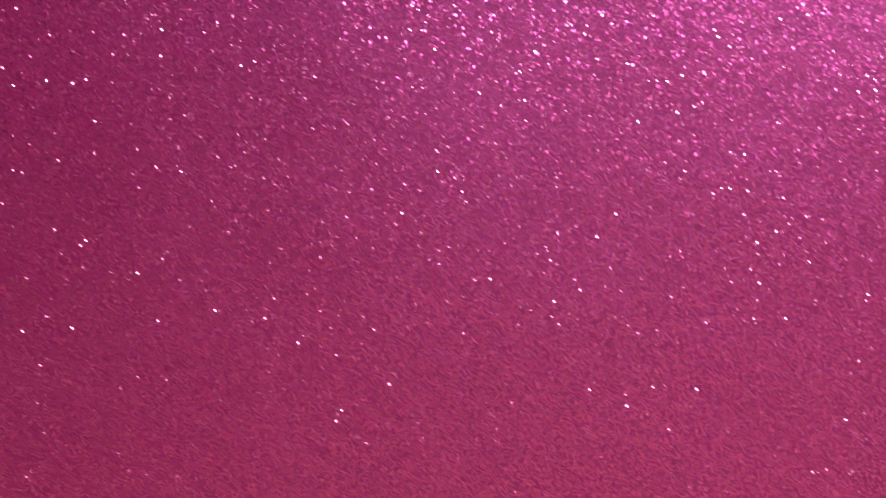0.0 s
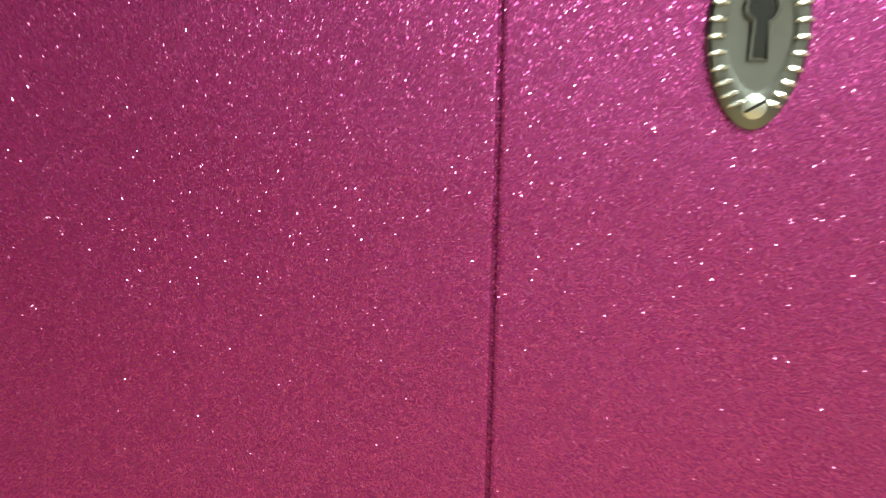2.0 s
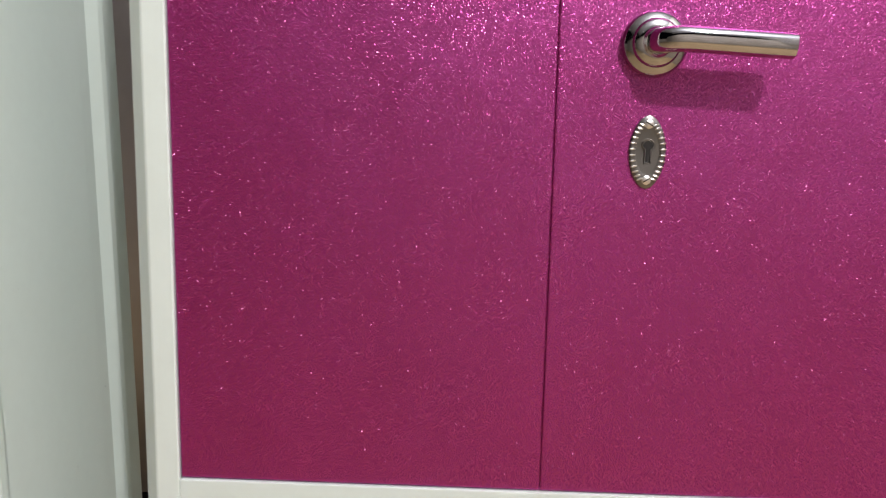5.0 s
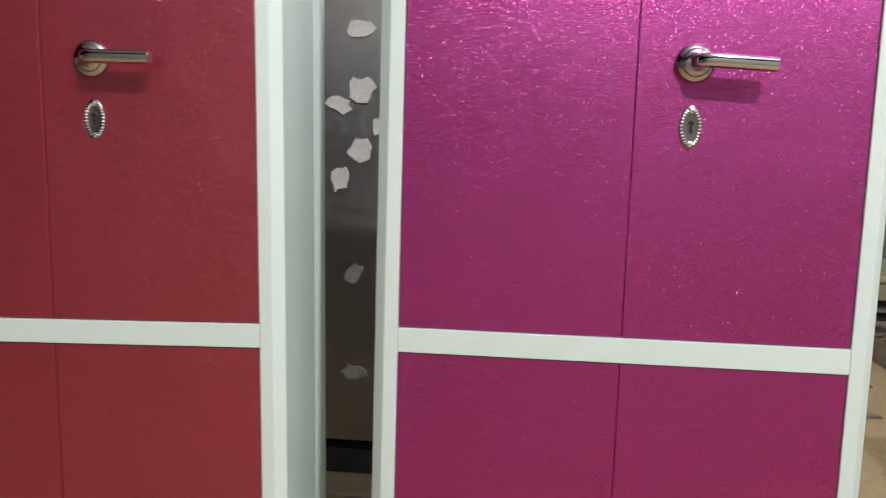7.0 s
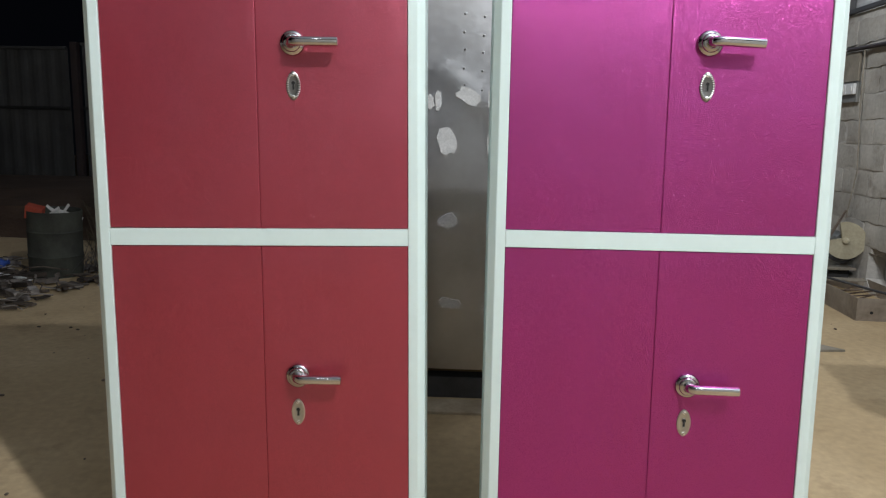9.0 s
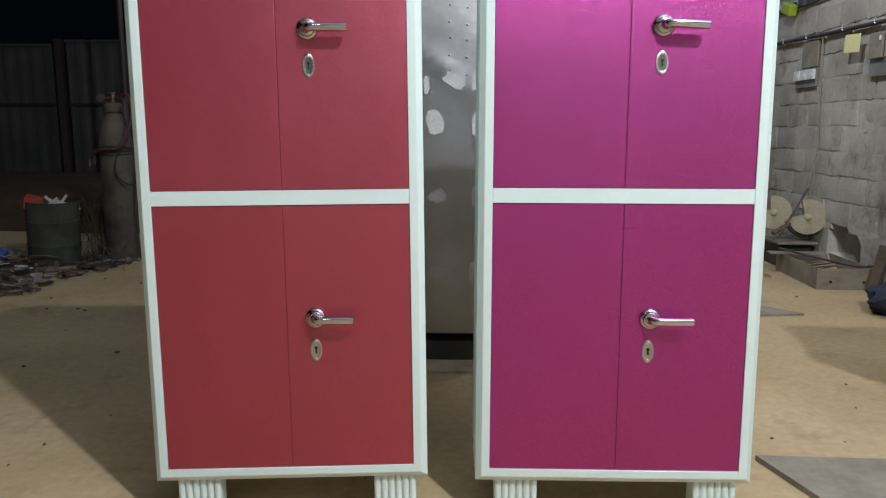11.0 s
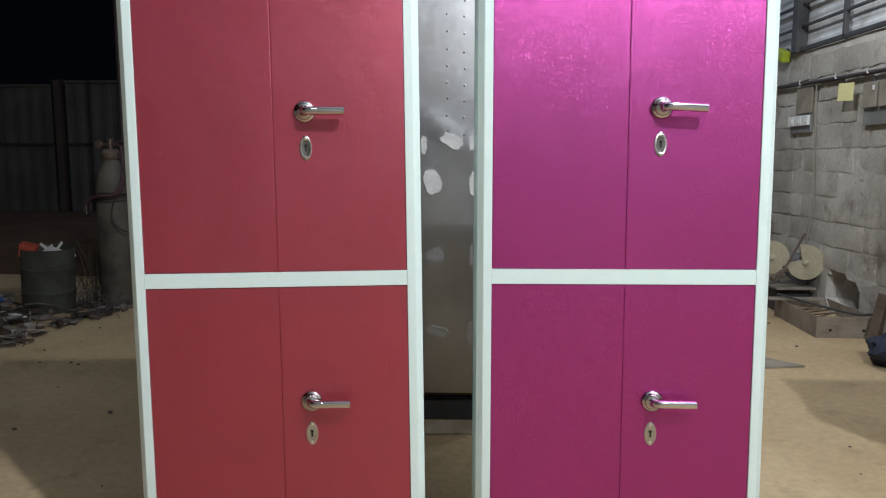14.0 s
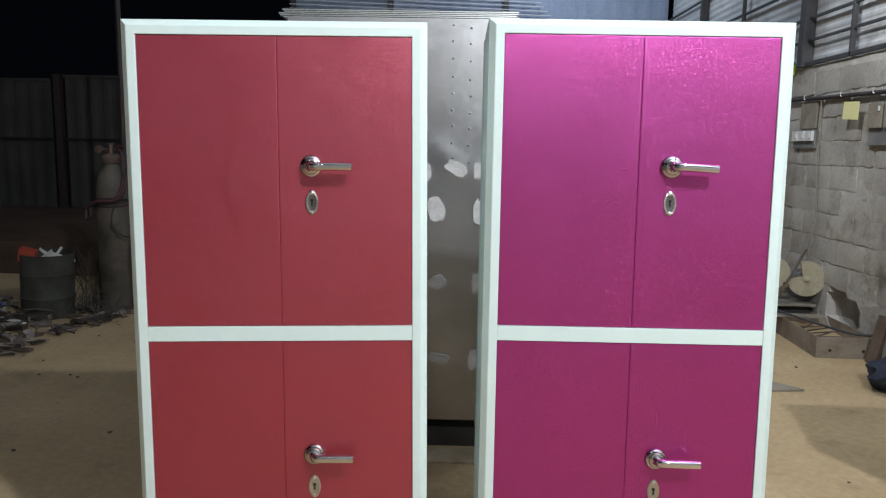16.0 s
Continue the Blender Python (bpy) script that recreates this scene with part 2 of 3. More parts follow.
def tube(bm, points, r, n=10, square=2.0, up_axis=(0.13, 0.21, 0.97)):
    """A round bar along points."""
    pts = [Vector(p) for p in points]
    rings = []
    for i, p in enumerate(pts):
        d = (pts[min(i + 1, len(pts) - 1)] - pts[max(i - 1, 0)]).normalized()
        side = d.cross(Vector(up_axis)).normalized()
        up = side.cross(d)
        ring = []
        for k in range(n):
            c, s = math.cos(2 * math.pi * k / n), math.sin(2 * math.pi * k / n)
            q = r * (abs(c) ** square + abs(s) ** square) ** (-1 / square)
            ring.append(bm.verts.new(p + q * (c * side + s * up)))
        rings.append(ring)
    for a, b in zip(rings, rings[1:]):
        for k in range(n):
            bm.faces.new((a[k], a[(k + 1) % n], b[(k + 1) % n], b[k]))
    bm.faces.new(rings[0][::-1])
    bm.faces.new(rings[-1])
    return bm


def bent(points, steps=6):
    """A smooth line through points."""
    pts = [Vector(q) for q in points]
    pts = [2 * pts[0] - pts[1]] + pts + [2 * pts[-1] - pts[-2]]
    line = []
    for a, b, c, d in zip(pts, pts[1:], pts[2:], pts[3:]):
        for k in range(steps):
            u = k / steps
            line.append(0.5 * (2 * b + (c - a) * u + (2 * a - 5 * b + 4 * c - d) * u * u + (3 * b - a - 3 * c + d) * u * u * u))
    return line + [pts[-2]]


def prism(bm, outline, axis, a, b):
    """Extrudes an outline of (u, v): along z it lies in xy, along y in xz."""
    def place(u, v, w):
        return (u, v, w) if axis == "z" else (u, w, v) if axis == "y" else (w, u, v)
    low = [bm.verts.new(place(u, v, a)) for u, v in outline]
    high = [bm.verts.new(place(u, v, b)) for u, v in outline]
    n = len(outline)
    for k in range(n):
        bm.faces.new((low[k], low[(k + 1) % n], high[(k + 1) % n], high[k]))
    bm.faces.new(low[::-1])
    bm.faces.new(high)
    return bm


def mesh_of(name, bm, mat, smooth=False):
    bmesh.ops.recalc_face_normals(bm, faces=bm.faces[:])
    me = bpy.data.meshes.new(name)
    bm.to_mesh(me)
    bm.free()
    me.materials.append(mat)
    if smooth:
        for p in me.polygons:
            p.use_smooth = True
        me.set_sharp_from_angle(angle=radians(35))
    return me


def part(name, bm, mat, parent, label="", smooth=False):
    ob = new(name, mesh_of(name, bm, mat, smooth))
    ob.parent = parent
    return tagged(ob, label)


def thing(name, label, category, m=Matrix(), group="", kind=""):
    ob = new(name)
    ob.empty_display_size = 0.1
    ob.matrix_world = m
    return tagged(ob, label, category, group, kind)


def solid(name, bm, mat, label, category, m=Matrix(), group="", kind="", smooth=False):
    ob = new(name, mesh_of(name, bm, mat, smooth))
    ob.matrix_world = m
    return tagged(ob, label, category, group, kind)


def fresh():
    return bmesh.new()


rng = random.Random(7)

# ---- the setting ----
bm = fresh()
bmesh.ops.create_grid(bm, x_segments=90, y_segments=90, size=30)
for v in bm.verts:
    v.co.z = 0.010 * noise.noise(v.co * 0.9) - 0.004 if v.co.length < 7 else 0.05 * noise.noise(v.co * 0.3)
    if -1.6 < v.co.x < 1.6 and -1 < v.co.y < 3:
        v.co.z *= 0.3
solid("ground", bm, SAND, "packed sandy workshop floor with scuffs", "floor", kind="structure", smooth=True)

WALL_X = 3.0


def rough_wall():
    """A wall whose mortar bulges over the joints here and sinks back there, broken out low down beside the tray."""
    bm = box(fresh(), WALL_X + 0.15, WALL_X + 0.2, -6, 9.1, 0, 2.26)
    ys = [-6 + 0.5 * k for k in range(15)] + [1.2 + 0.04 * k for k in range(141)] + [7.3, 8.2, 9.1]
    zs = [2.26 * k / 56 for k in range(57)]
    grid = []
    for y in ys:
        col = []
        for z in zs:
            q = Vector((0, y, z))
            x = 0.010 + 0.011 * noise.noise(q * 1.3) + 0.004 * noise.noise(q * 5) + 0.002 * noise.noise(q * 14)
            hole = ((y - 3.71) / 0.25) ** 2 + ((z - 0.2) / 0.2) ** 2 + 0.9 * noise.noise(q * 7)
            if hole < 1:
                x = 0.13 + 0.01 * noise.noise(q * 20)
            col.append(bm.verts.new((WALL_X + x, y, z)))
        grid.append(col)
    for a, b in zip(grid, grid[1:]):
        for k in range(len(zs) - 1):
            bm.faces.new((a[k], a[k + 1], b[k + 1], b[k]))
    top = [(c[-1], bm.verts.new((WALL_X + 0.16, c[-1].co.y, 2.26))) for c in grid]
    for (a, c), (b, d) in zip(top, top[1:]):
        bm.faces.new((a, c, d, b))
    return bm


wall = solid("wall_east", rough_wall(), MORTAR, "rough grey cement block wall", "wall", kind="structure")
upper = thing("wall_east_cladding", "weathered metal sheet cladding above block wall", "wall", kind="structure")


def corrugated(bm, u0, u1, z0, z1, pitch, depth):
    """A sheet in the xz plane, ribbed upright."""
    n = int((u1 - u0) / pitch * 4)
    row = []
    for k in range(n + 1):
        u = u0 + (u1 - u0) * k / n
        d = (0, depth, depth, 0)[k % 4]
        row.append((bm.verts.new((u, d, z0)), bm.verts.new((u, d, z1)), bm.verts.new((u, d + 0.004, z0)), bm.verts.new((u, d + 0.004, z1))))
    for a, b in zip(row, row[1:]):
        bm.faces.new((a[0], b[0], b[1], a[1]))
        bm.faces.new((a[3], b[3], b[2], a[2]))
        bm.faces.new((a[1], b[1], b[3], a[3]))
        bm.faces.new((a[2], b[2], b[0], a[0]))
    return bm


def weatherboard(bm, y0, y1, z0, z1, pitch, depth):
    """Sheet in the yz plane, ribbed lengthwise, its face towards -x."""
    n = int((z1 - z0) / pitch * 4)
    rows = []
    for k in range(n + 1):
        z, d = z0 + (z1 - z0) * k / n, (0, depth, depth, 0)[k % 4]
        rows.append([bm.verts.new((x, y, z)) for x in (d, d + 0.004) for y in (y0, y1)])
    for a, b in zip(rows, rows[1:]):
        bm.faces.new((a[0], a[1], b[1], b[0]))
        bm.faces.new((a[2], b[2], b[3], a[3]))
    return bm


for y0 in (-6, -3, 0, 3, 6):
    sheet = part("cladding_sheet", weatherboard(fresh(), y0, y0 + 3.03, 2.27, 5.0, 0.076, 0.007), CLAD, upper)
    sheet.location = (WALL_X + 0.05 + (0.005 if y0 % 2 else 0), 0, 0)
for y, r in ((-3.0, 0.04), (0.0, 0.04), (2.4, 0.018), (3.95, 0.018), (4.72, 0.05), (6.2, 0.018), (7.5, 0.04)):
    part("post", box(fresh(), WALL_X - r, WALL_X + r, y - r, y + r, 2.26, 5.0, 0.004), IRON, upper)
for z, r in ((2.282, 0.018), (2.485, 0.012), (2.68, 0.012), (2.98, 0.012), (3.4, 0.012)):
    part("rail", box(fresh(), WALL_X - r, WALL_X + r, -6, 9.0, z - r, z + r, 0.004), IRON, upper)

back = solid("wall_north", corrugated(fresh(), -2.6, 3.0, 0.0, 5.0, 0.22, 0.008), BLUESHEET, "blue-grey corrugated sheet wall in dim light", "wall", pose(0, 9.1, 0), kind="structure")
slats = thing("wall_north_rails", "pale thin rails sloping across the sheet wall", "wall", kind="structure")
for k in range(12):
    z = 3.02 + 0.062 * k
    part("rail", tube(fresh(), [(-2.6, 8.98, z + 0.1), (1.6 - 0.05 * k, 8.98, z - 0.02)], 0.007, 6), CLAD, slats)
for x in (-2.55, -1.1, 0.6):
    part("post", box(fresh(), x - 0.035, x + 0.035, 8.99, 9.07, 0, 5.0, 0.005), IRON, slats)
solid("ceiling", box(fresh(), -4.0, 3.2, -6, 9.4, 5.0, 5.05), ROOF, "sheet metal roof of the open shed", "ceiling", kind="structure")
solid("wall_south", box(fresh(), -9, 3.2, -6.2, -6.0, 0, 3.6), MORTAR, "dim rough wall closing the yard", "wall", kind="structure")
solid("wall_west", box(fresh(), -9.2, -9.0, -6.2, 9.4, 0, 2.4), MORTAR, "dim rough wall closing the yard", "wall", kind="structure")


# ---- steel cupboards ----
W, LOW, MID0, MID1, TOP, SEAM, DEPTH = 0.74, 0.162, 0.958, 1.0, 1.797, 0.374, 0.37


def lever_handle(parent, x, z, out, droop=0.0):
    """A round domed rose and a straight tubular lever that points away from the seam."""
    m = pose(x, 0, z, 90)
    bm = lathe(fresh(), [(0, 0.0005), (0.0290, 0.0005), (0.0305, 0.003), (0.0302, 0.007), (0.0275, 0.0105), (0.0225, 0.0125), (0.0212, 0.0155), (0.0195, 0.0172), (0.0140, 0.0182), (0.0118, 0.021), (0, 0.021)], m, 48)
    lever = fresh()
    pts = [(x, -0.014, z), (x, 0.018 - out, z), (x + 0.0015, 0.011 - out, z), (x + 0.006, 0.004 - out, z), (x + 0.013, 0.0005 - out, z), (x + 0.022, -out, z), (x + 0.113, -out, z - 0.001 - droop)]
    tube(lever, pts, 0.0112, 32, 2.7, (0, 0, 1))
    h = part("handle", lever, CHROME, parent, "polished chrome tubular lever handle", True)
    part("rose", bm, SATIN, h, "round polished steel rose", True)
    cap = lathe(fresh(), [(0, 0), (0.009, 0), (0.009, 0.0012), (0, 0.0012)], pose(x + 0.1128, -out, z - 0.001 - droop, 0, 90), 20)
    part("end_cap", cap, SATIN, h)


def keyhole_plate(parent, x, z, ornate):
    """A pointed oval plate with ribs round its rim, two screws and a keyhole."""
    hh, hw, n = 0.0345, 0.0175, 48
    def rim(k, s):
        a = 2 * math.pi * k / n
        return x + s * hw * math.sin(a) * (1 - 0.12 * math.cos(a) ** 2), z + s * hh * math.cos(a)
    bm = fresh()
    rings = []
    for s, y in ((1.0, -0.0004), (1.0, -0.0016), (0.93, -0.0028), (0.72, -0.0032), (0.64, -0.0024), (0.6, -0.0022)):
        rings.append([bm.verts.new((rim(k, s)[0], y, rim(k, s)[1])) for k in range(n)])
    for a, b in zip(rings, rings[1:]):
        for k in range(n):
            bm.faces.new((a[k], a[(k + 1) % n], b[(k + 1) % n], b[k]))
    bm.faces.new(rings[-1])
    plate = part("keyhole_plate", bm, AGED if ornate else PLATE, parent, "oval silvery keyhole plate", True)
    count = 32 if ornate else 20
    for k in range(count):
        a = 2 * math.pi * (k + 0.5) / count
        if abs(math.cos(a)) > 0.93 or not ornate:
            continue
        s = 0.84
        px = x + s * hw * math.sin(a) * (1 - 0.12 * math.cos(a) ** 2)
        pz = z + s * hh * math.cos(a)
        bead = fresh()
        bmesh.ops.create_icosphere(bead, subdivisions=1, radius=1)
        bmesh.ops.scale(bead, vec=(0.0037, 0.0019, 0.0012), verts=bead.verts)
        b = part("bead", bead, SILVER, plate, "", True)
        b.matrix_local = pose(px, -0.003, pz, 0, -22 * math.cos(a) * (1 if math.sin(a) > 0 else -1))
    for s in (1, -1):
        c = z + s * 0.0265
        head = lathe(fresh(), [(0, 0), (0.0044, 0), (0.0044, 0.0012), (0.003, 0.002), (0, 0.0022)], pose(x, -0.0022, c, 90), 18)
        part("screw", head, SILVER, plate, "slotted screw head", True)
        slot = part("screw_slot", box(fresh(), -0.004, 0.004, -0.0003, 0.0003, -0.0005, 0.0005), BLACK, plate)
        slot.matrix_local = pose(x, -0.0044, c, 0, 30 * s, 0)
    hole = fresh()
    outline = [(x + 0.0044 * math.sin(a), z + 0.0062 + 0.0044 * math.cos(a)) for a in [math.radians(d) for d in range(-150, 151, 15)]]
    outline += [(x + 0.0023, z - 0.0095), (x - 0.0023, z - 0.0095)]
    prism(hole, outline, "y", -0.0030, -0.0022)
    part("keyhole", hole, BLACK, plate, "dark keyhole slot")
    collar = fresh()
    tube(collar, [(u + (u - x) * 0.25, -0.003, v + (v - z) * 0.12) for u, v in outline] + [(outline[0][0] * 1.25 - x * 0.25, -0.003, outline[0][1] * 1.12 - z * 0.12)], 0.0008, 6)
    part("collar", collar, AGED, plate, "", True)


def front_frame():
    """Flat face with an outer chamfer, round both pairs of doors."""
    bm = fresh()
    prof = [(0.0, 0.014), (0.0, -0.002), (0.0012, -0.0032), (0.022, -0.0032), (0.0245, -0.0024), (0.041, 0.013), (0.042, 0.016), (0.042, 0.03)]
    rings = []
    for off, y in prof:
        rings.append([bm.verts.new((px, y, pz)) for px, pz in ((-off, LOW - off), (W + off, LOW - off), (W + off, TOP + off), (-off, TOP + off))])
    for a, b in zip(rings, rings[1:]):
        for k in range(4):
            bm.faces.new((a[k], a[(k + 1) % 4], b[(k + 1) % 4], b[k]))
    return bm


def carcass():
    bm = fresh()
    e = 0.042
    left = [(-e, 0.028), (-e, 0.255), (-e + 0.010, 0.272), (-e + 0.011, 0.305), (-e + 0.002, 0.325), (-e, 0.335), (-e, DEPTH)]
    right = [(W - px, py) for px, py in left][::-1]
    prism(bm, left + right, "z", LOW - e, TOP + e)
    return bm


def fluted_foot(bm, x0, x1, y0, y1, z0, z1):
    """A foot with upright half-round flutes on its front."""
    ribs, outline = 6, []
    w = (x1 - x0) / ribs
    for k in range(ribs):
        for d in range(0, 181, 30):
            a = math.radians(d)
            outline.append((x0 + w * (k + 0.5) - 0.48 * w * math.cos(a), y0 + 0.008 - 0.009 * math.sin(a)))
    outline += [(x1, y1), (x0, y1)]
    return prism(bm, outline, "z", z0, z1)


def cupboard(paint, m, label, side_label, out, droop):
    c = thing("steel_cupboard", label, "cupboard", m, "pair of painted steel cupboards")
    part("body", carcass(), WHITE, c, "mint-white enamelled sides")
    # Unseen dark sheet added so the bare steel behind reflects less light.
    part("back_panel", box(fresh(), -0.038, W + 0.038, DEPTH + 0.001, DEPTH + 0.006, LOW - 0.035, TOP + 0.03), IRON, c, "dark back sheet added to dull the reflection behind")
    part("front_frame", front_frame(), WHITE, c, "mint-white enamelled frame with mitred chamfer")
    part("middle_rail", box(fresh(), 0.0004, W - 0.0004, -0.0031, 0.012, MID0, MID1, 0.0011), WHITE, c, "mint-white enamelled rail")
    # Black sheet set behind the doors so their gaps read as shade.
    part("gap_shade", box(fresh(), 0.0, W, 0.014, 0.026, LOW, TOP), BLACK, c, "black sheet behind the doors for the shade in the gaps")
    part("door_lap", box(fresh(), SEAM - 0.012, SEAM + 0.012, 0.0034, 0.0128, LOW + 0.004, TOP - 0.004), paint, c, "painted lap strip")
    for z0, z1 in ((LOW, MID0), (MID1, TOP)):
        for x0, x1 in ((0.0012, SEAM - 0.0007), (SEAM + 0.0007, W - 0.0012)):
            part("door", box(fresh(), x0, x1, 0.0, 0.013, z0 + 0.0016, z1 - 0.0016, 0.0016), paint, c, side_label)
    lever_handle(c, 0.463, 1.448, out, droop)
    lever_handle(c, 0.459, 0.624, out)
    keyhole_plate(c, 0.463, 1.348, True)
    keyhole_plate(c, 0.457, 0.527, False)
    for x0 in (-0.013, 0.586):
        for y0, y1 in ((0.02, 0.08), (DEPTH - 0.08, DEPTH - 0.02)):
            part("foot", fluted_foot(fresh(), x0 + 0.03, x0 + 0.16, y0, y1, -0.012 if y0 < 0.1 else 0.0, LOW - 0.042), WHITE, c, "fluted mint-white foot", True)
    return c


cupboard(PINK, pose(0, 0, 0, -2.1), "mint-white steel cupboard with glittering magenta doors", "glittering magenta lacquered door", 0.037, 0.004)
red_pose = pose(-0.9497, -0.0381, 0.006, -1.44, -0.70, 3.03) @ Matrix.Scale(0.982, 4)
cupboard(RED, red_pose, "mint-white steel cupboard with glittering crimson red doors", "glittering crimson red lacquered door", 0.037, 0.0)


# ---- unpainted cupboard behind ----
def blob(seed, w, h):
    r = random.Random(seed)
    pts = []
    for k in range(14):
        a = 2 * math.pi * k / 14
        c, s = math.cos(a), math.sin(a)
        q = (abs(c) ** 4 + abs(s) ** 4) ** -0.25
        pts.append((w / 2 * q * c * r.uniform(0.7, 1.14), h / 2 * q * s * r.uniform(0.7, 1.14)))
    return pts


bare = thing("bare_steel_cupboard", "unpainted sheet steel cupboard with putty patches", "cupboard", pose(0, 1.5, 0))
X0, X1 = -0.914, 0.138
BASE = 0.145
part("body", box(fresh(), X0, X1, 0.012, 0.5, BASE, 2.08, 0.004), STEEL, bare, "bare steel sheet")


def dented_sheet():
    """The front sheet: hollows between its welds, and a crease that runs down towards the open side."""
    bm = fresh()
    nx, nz = 42, 84
    rows = []
    for j in range(nz + 1):
        z = BASE + (2.08 - BASE) * j / nz
        row = []
        for i in range(nx + 1):
            x = X0 + (X1 - X0) * i / nx
            edge = min(1.0, 8 * min(i / nx, 1 - i / nx, 2 * j / nz, 2 * (1 - j / nz)))
            across = ((x + 0.13) * 0.62 + (z - 1.42) * 0.78) / 0.055
            along = ((x + 0.13) * 0.78 - (z - 1.42) * 0.62) / 0.2
            crease = math.exp(-across * across - along * along)
            d = 0.006 * noise.noise(Vector((x * 3.1, 4.0, z * 2.3))) + 0.0007 * noise.noise(Vector((x * 9, 1.0, z * 8))) - 0.008 * crease
            row.append(bm.verts.new((x, 0.004 + d * edge * 0.7, z)))
        rows.append(row)
    for a, b in zip(rows, rows[1:]):
        for i in range(nx):
            bm.faces.new((a[i], a[i + 1], b[i + 1], b[i]))
    rim = [rows[0], [r[-1] for r in rows], rows[-1][::-1], [r[0] for r in rows][::-1]]
    for side in rim:
        deep = [bm.verts.new((v.co.x, 0.0118, v.co.z)) for v in side]
        for k in range(len(side) - 1):
            bm.faces.new((side[k], deep[k], deep[k + 1], side[k + 1]))
    return bm


part("front_sheet", dented_sheet(), STEEL, bare, "dented bare steel sheet", True)
for x in (X0 + 0.02, X1 - 0.14):
    for y in (0.02, 0.42):
        part("foot", box(fresh(), x, x + 0.06, y, y + 0.06, 0.1, BASE, 0.004), STEEL, bare)
for col, (x, z0) in enumerate(((-0.141, 2.055), (-0.059, 2.04))):
    for k in range(9):
        z = z0 - 0.077 * k + rng.uniform(-0.006, 0.006)
        d = lathe(fresh(), [(0, 0), (0.0055, 0), (0.0045, 0.005), (0, 0.0065)], pose(x + rng.uniform(-0.003, 0.003), 0.0035, z, 90), 10)
        part("rivet", d, AGED, bare, "", True)
for k, (x, z, w, h, tilt) in enumerate((
        (-0.364, 1.715, 0.10, 0.06, 0), (-0.361, 1.495, 0.10, 0.10, 10), (-0.445, 1.443, 0.09, 0.06, 20), (-0.293, 1.365, 0.05, 0.07, 0),
        (-0.363, 1.28, 0.09, 0.09, 15), (-0.441, 1.167, 0.07, 0.09, -5), (-0.212, 1.195, 0.085, 0.12, -8), (-0.119, 1.392, 0.12, 0.075, 32),
        (-0.016, 1.383, 0.05, 0.08, 0), (-0.252, 1.375, 0.03, 0.09, 0), (-0.008, 1.19, 0.05, 0.12, 6), (-0.201, 0.837, 0.075, 0.085, 35), (-0.012, 0.838, 0.05, 0.1, 0),
        (-0.638, 1.418, 0.07, 0.06, -10), (-0.657, 1.123, 0.08, 0.1, 3), (-0.592, 0.797, 0.06, 0.09, 10), (-0.644, 0.389, 0.1, 0.05, 8),
        (-0.188, 0.46, 0.1, 0.055, 12), (-0.018, 0.461, 0.05, 0.11, 10), (-0.386, 0.816, 0.06, 0.085, 35), (-0.38, 0.421, 0.09, 0.055, 8))):
    p = part("putty_patch", prism(fresh(), blob(k, w, h), "y", -0.0045, 0.008), PUTTY, bare, "smeared grey filler patch")
    p.matrix_local = pose(x, 0.0, z, 0, tilt, 0)
solid("timber_plank", box(fresh(), -1.1, 0.5, 1.31, 1.47, -0.005, 0.012, 0.004), SANDY, "dusty flat timber plank lying on the sandy floor", "plank")
# Bearers made tall and near black to carry the shade beneath the cupboard.
for y in (1.52, 1.93):
    solid("shade_bearer", box(fresh(), -1.0, 0.3, y, y + 0.09, -0.01, 0.1, 0.004), IRON, "bearer under the bare cupboard, near black for the shade there", "timber")
for k in range(5):
    z = 2.08 + 0.0105 * k
    w = rng.uniform(-0.04, 0.04)
    y = 1.54 + 0.012 * k
    strip = thing("glass_strip", "clear glass strip with a silver edge for its glint", "glass", pose(0, 0, z), "stack of glass strips")
    part("pane", box(fresh(), X0 - 0.04 + w, X1 + 0.03 - abs(w), y, y + 0.21, 0.0, 0.0102, 0.001), GLASS, strip)
    # Silver strip added for the bright line of light on the glass edge.
    part("edge_glint", box(fresh(), X0 - 0.04 + w, X1 + 0.03 - abs(w), y - 0.003, y - 0.0005, 0.0025, 0.0068), SILVER, strip, "silver strip for the glint on the glass edge")


# ---- yard at the dark side ----
def gas_cylinder():
    c = thing("gas_cylinder", "tall scuffed steel gas cylinder standing on sand", "gas cylinder", pose(-3.14, 4.36, -0.005))
    part("shell", lathe(fresh(), [(0, 0), (0.13, 0), (0.14, 0.02), (0.14, 0.98), (0.134, 1.08), (0.118, 1.17), (0.092, 1.25), (0.05, 1.31), (0.035, 1.34), (0, 1.34)], n=36), CYLINDER, c, "", True)
    part("neck_ring", lathe(fresh(), [(0.04, 1.3), (0.075, 1.31), (0.08, 1.36), (0.06, 1.39), (0, 1.39)], n=20), RUST, c, "", True)
    v = fresh()
    tube(v, [(0, 0, 1.34), (0, 0, 1.47)], 0.018, 12)
    tube(v, [(-0.09, 0, 1.43), (0.07, 0, 1.43)], 0.013, 10)
    part("valve", v, BRASS, c, "brass valve", True)
    part("valve_wheel", lathe(fresh(), [(0, 0), (0.028, 0), (0.03, 0.006), (0.028, 0.012), (0, 0.012)], pose(0, 0, 1.47), 14), RUST, c, "", True)
    part("regulator", lathe(fresh(), [(0, 0), (0.035, 0), (0.035, 0.03), (0, 0.035)], pose(-0.09, -0.01, 1.43, 90), 16), BRASS, c, "", True)
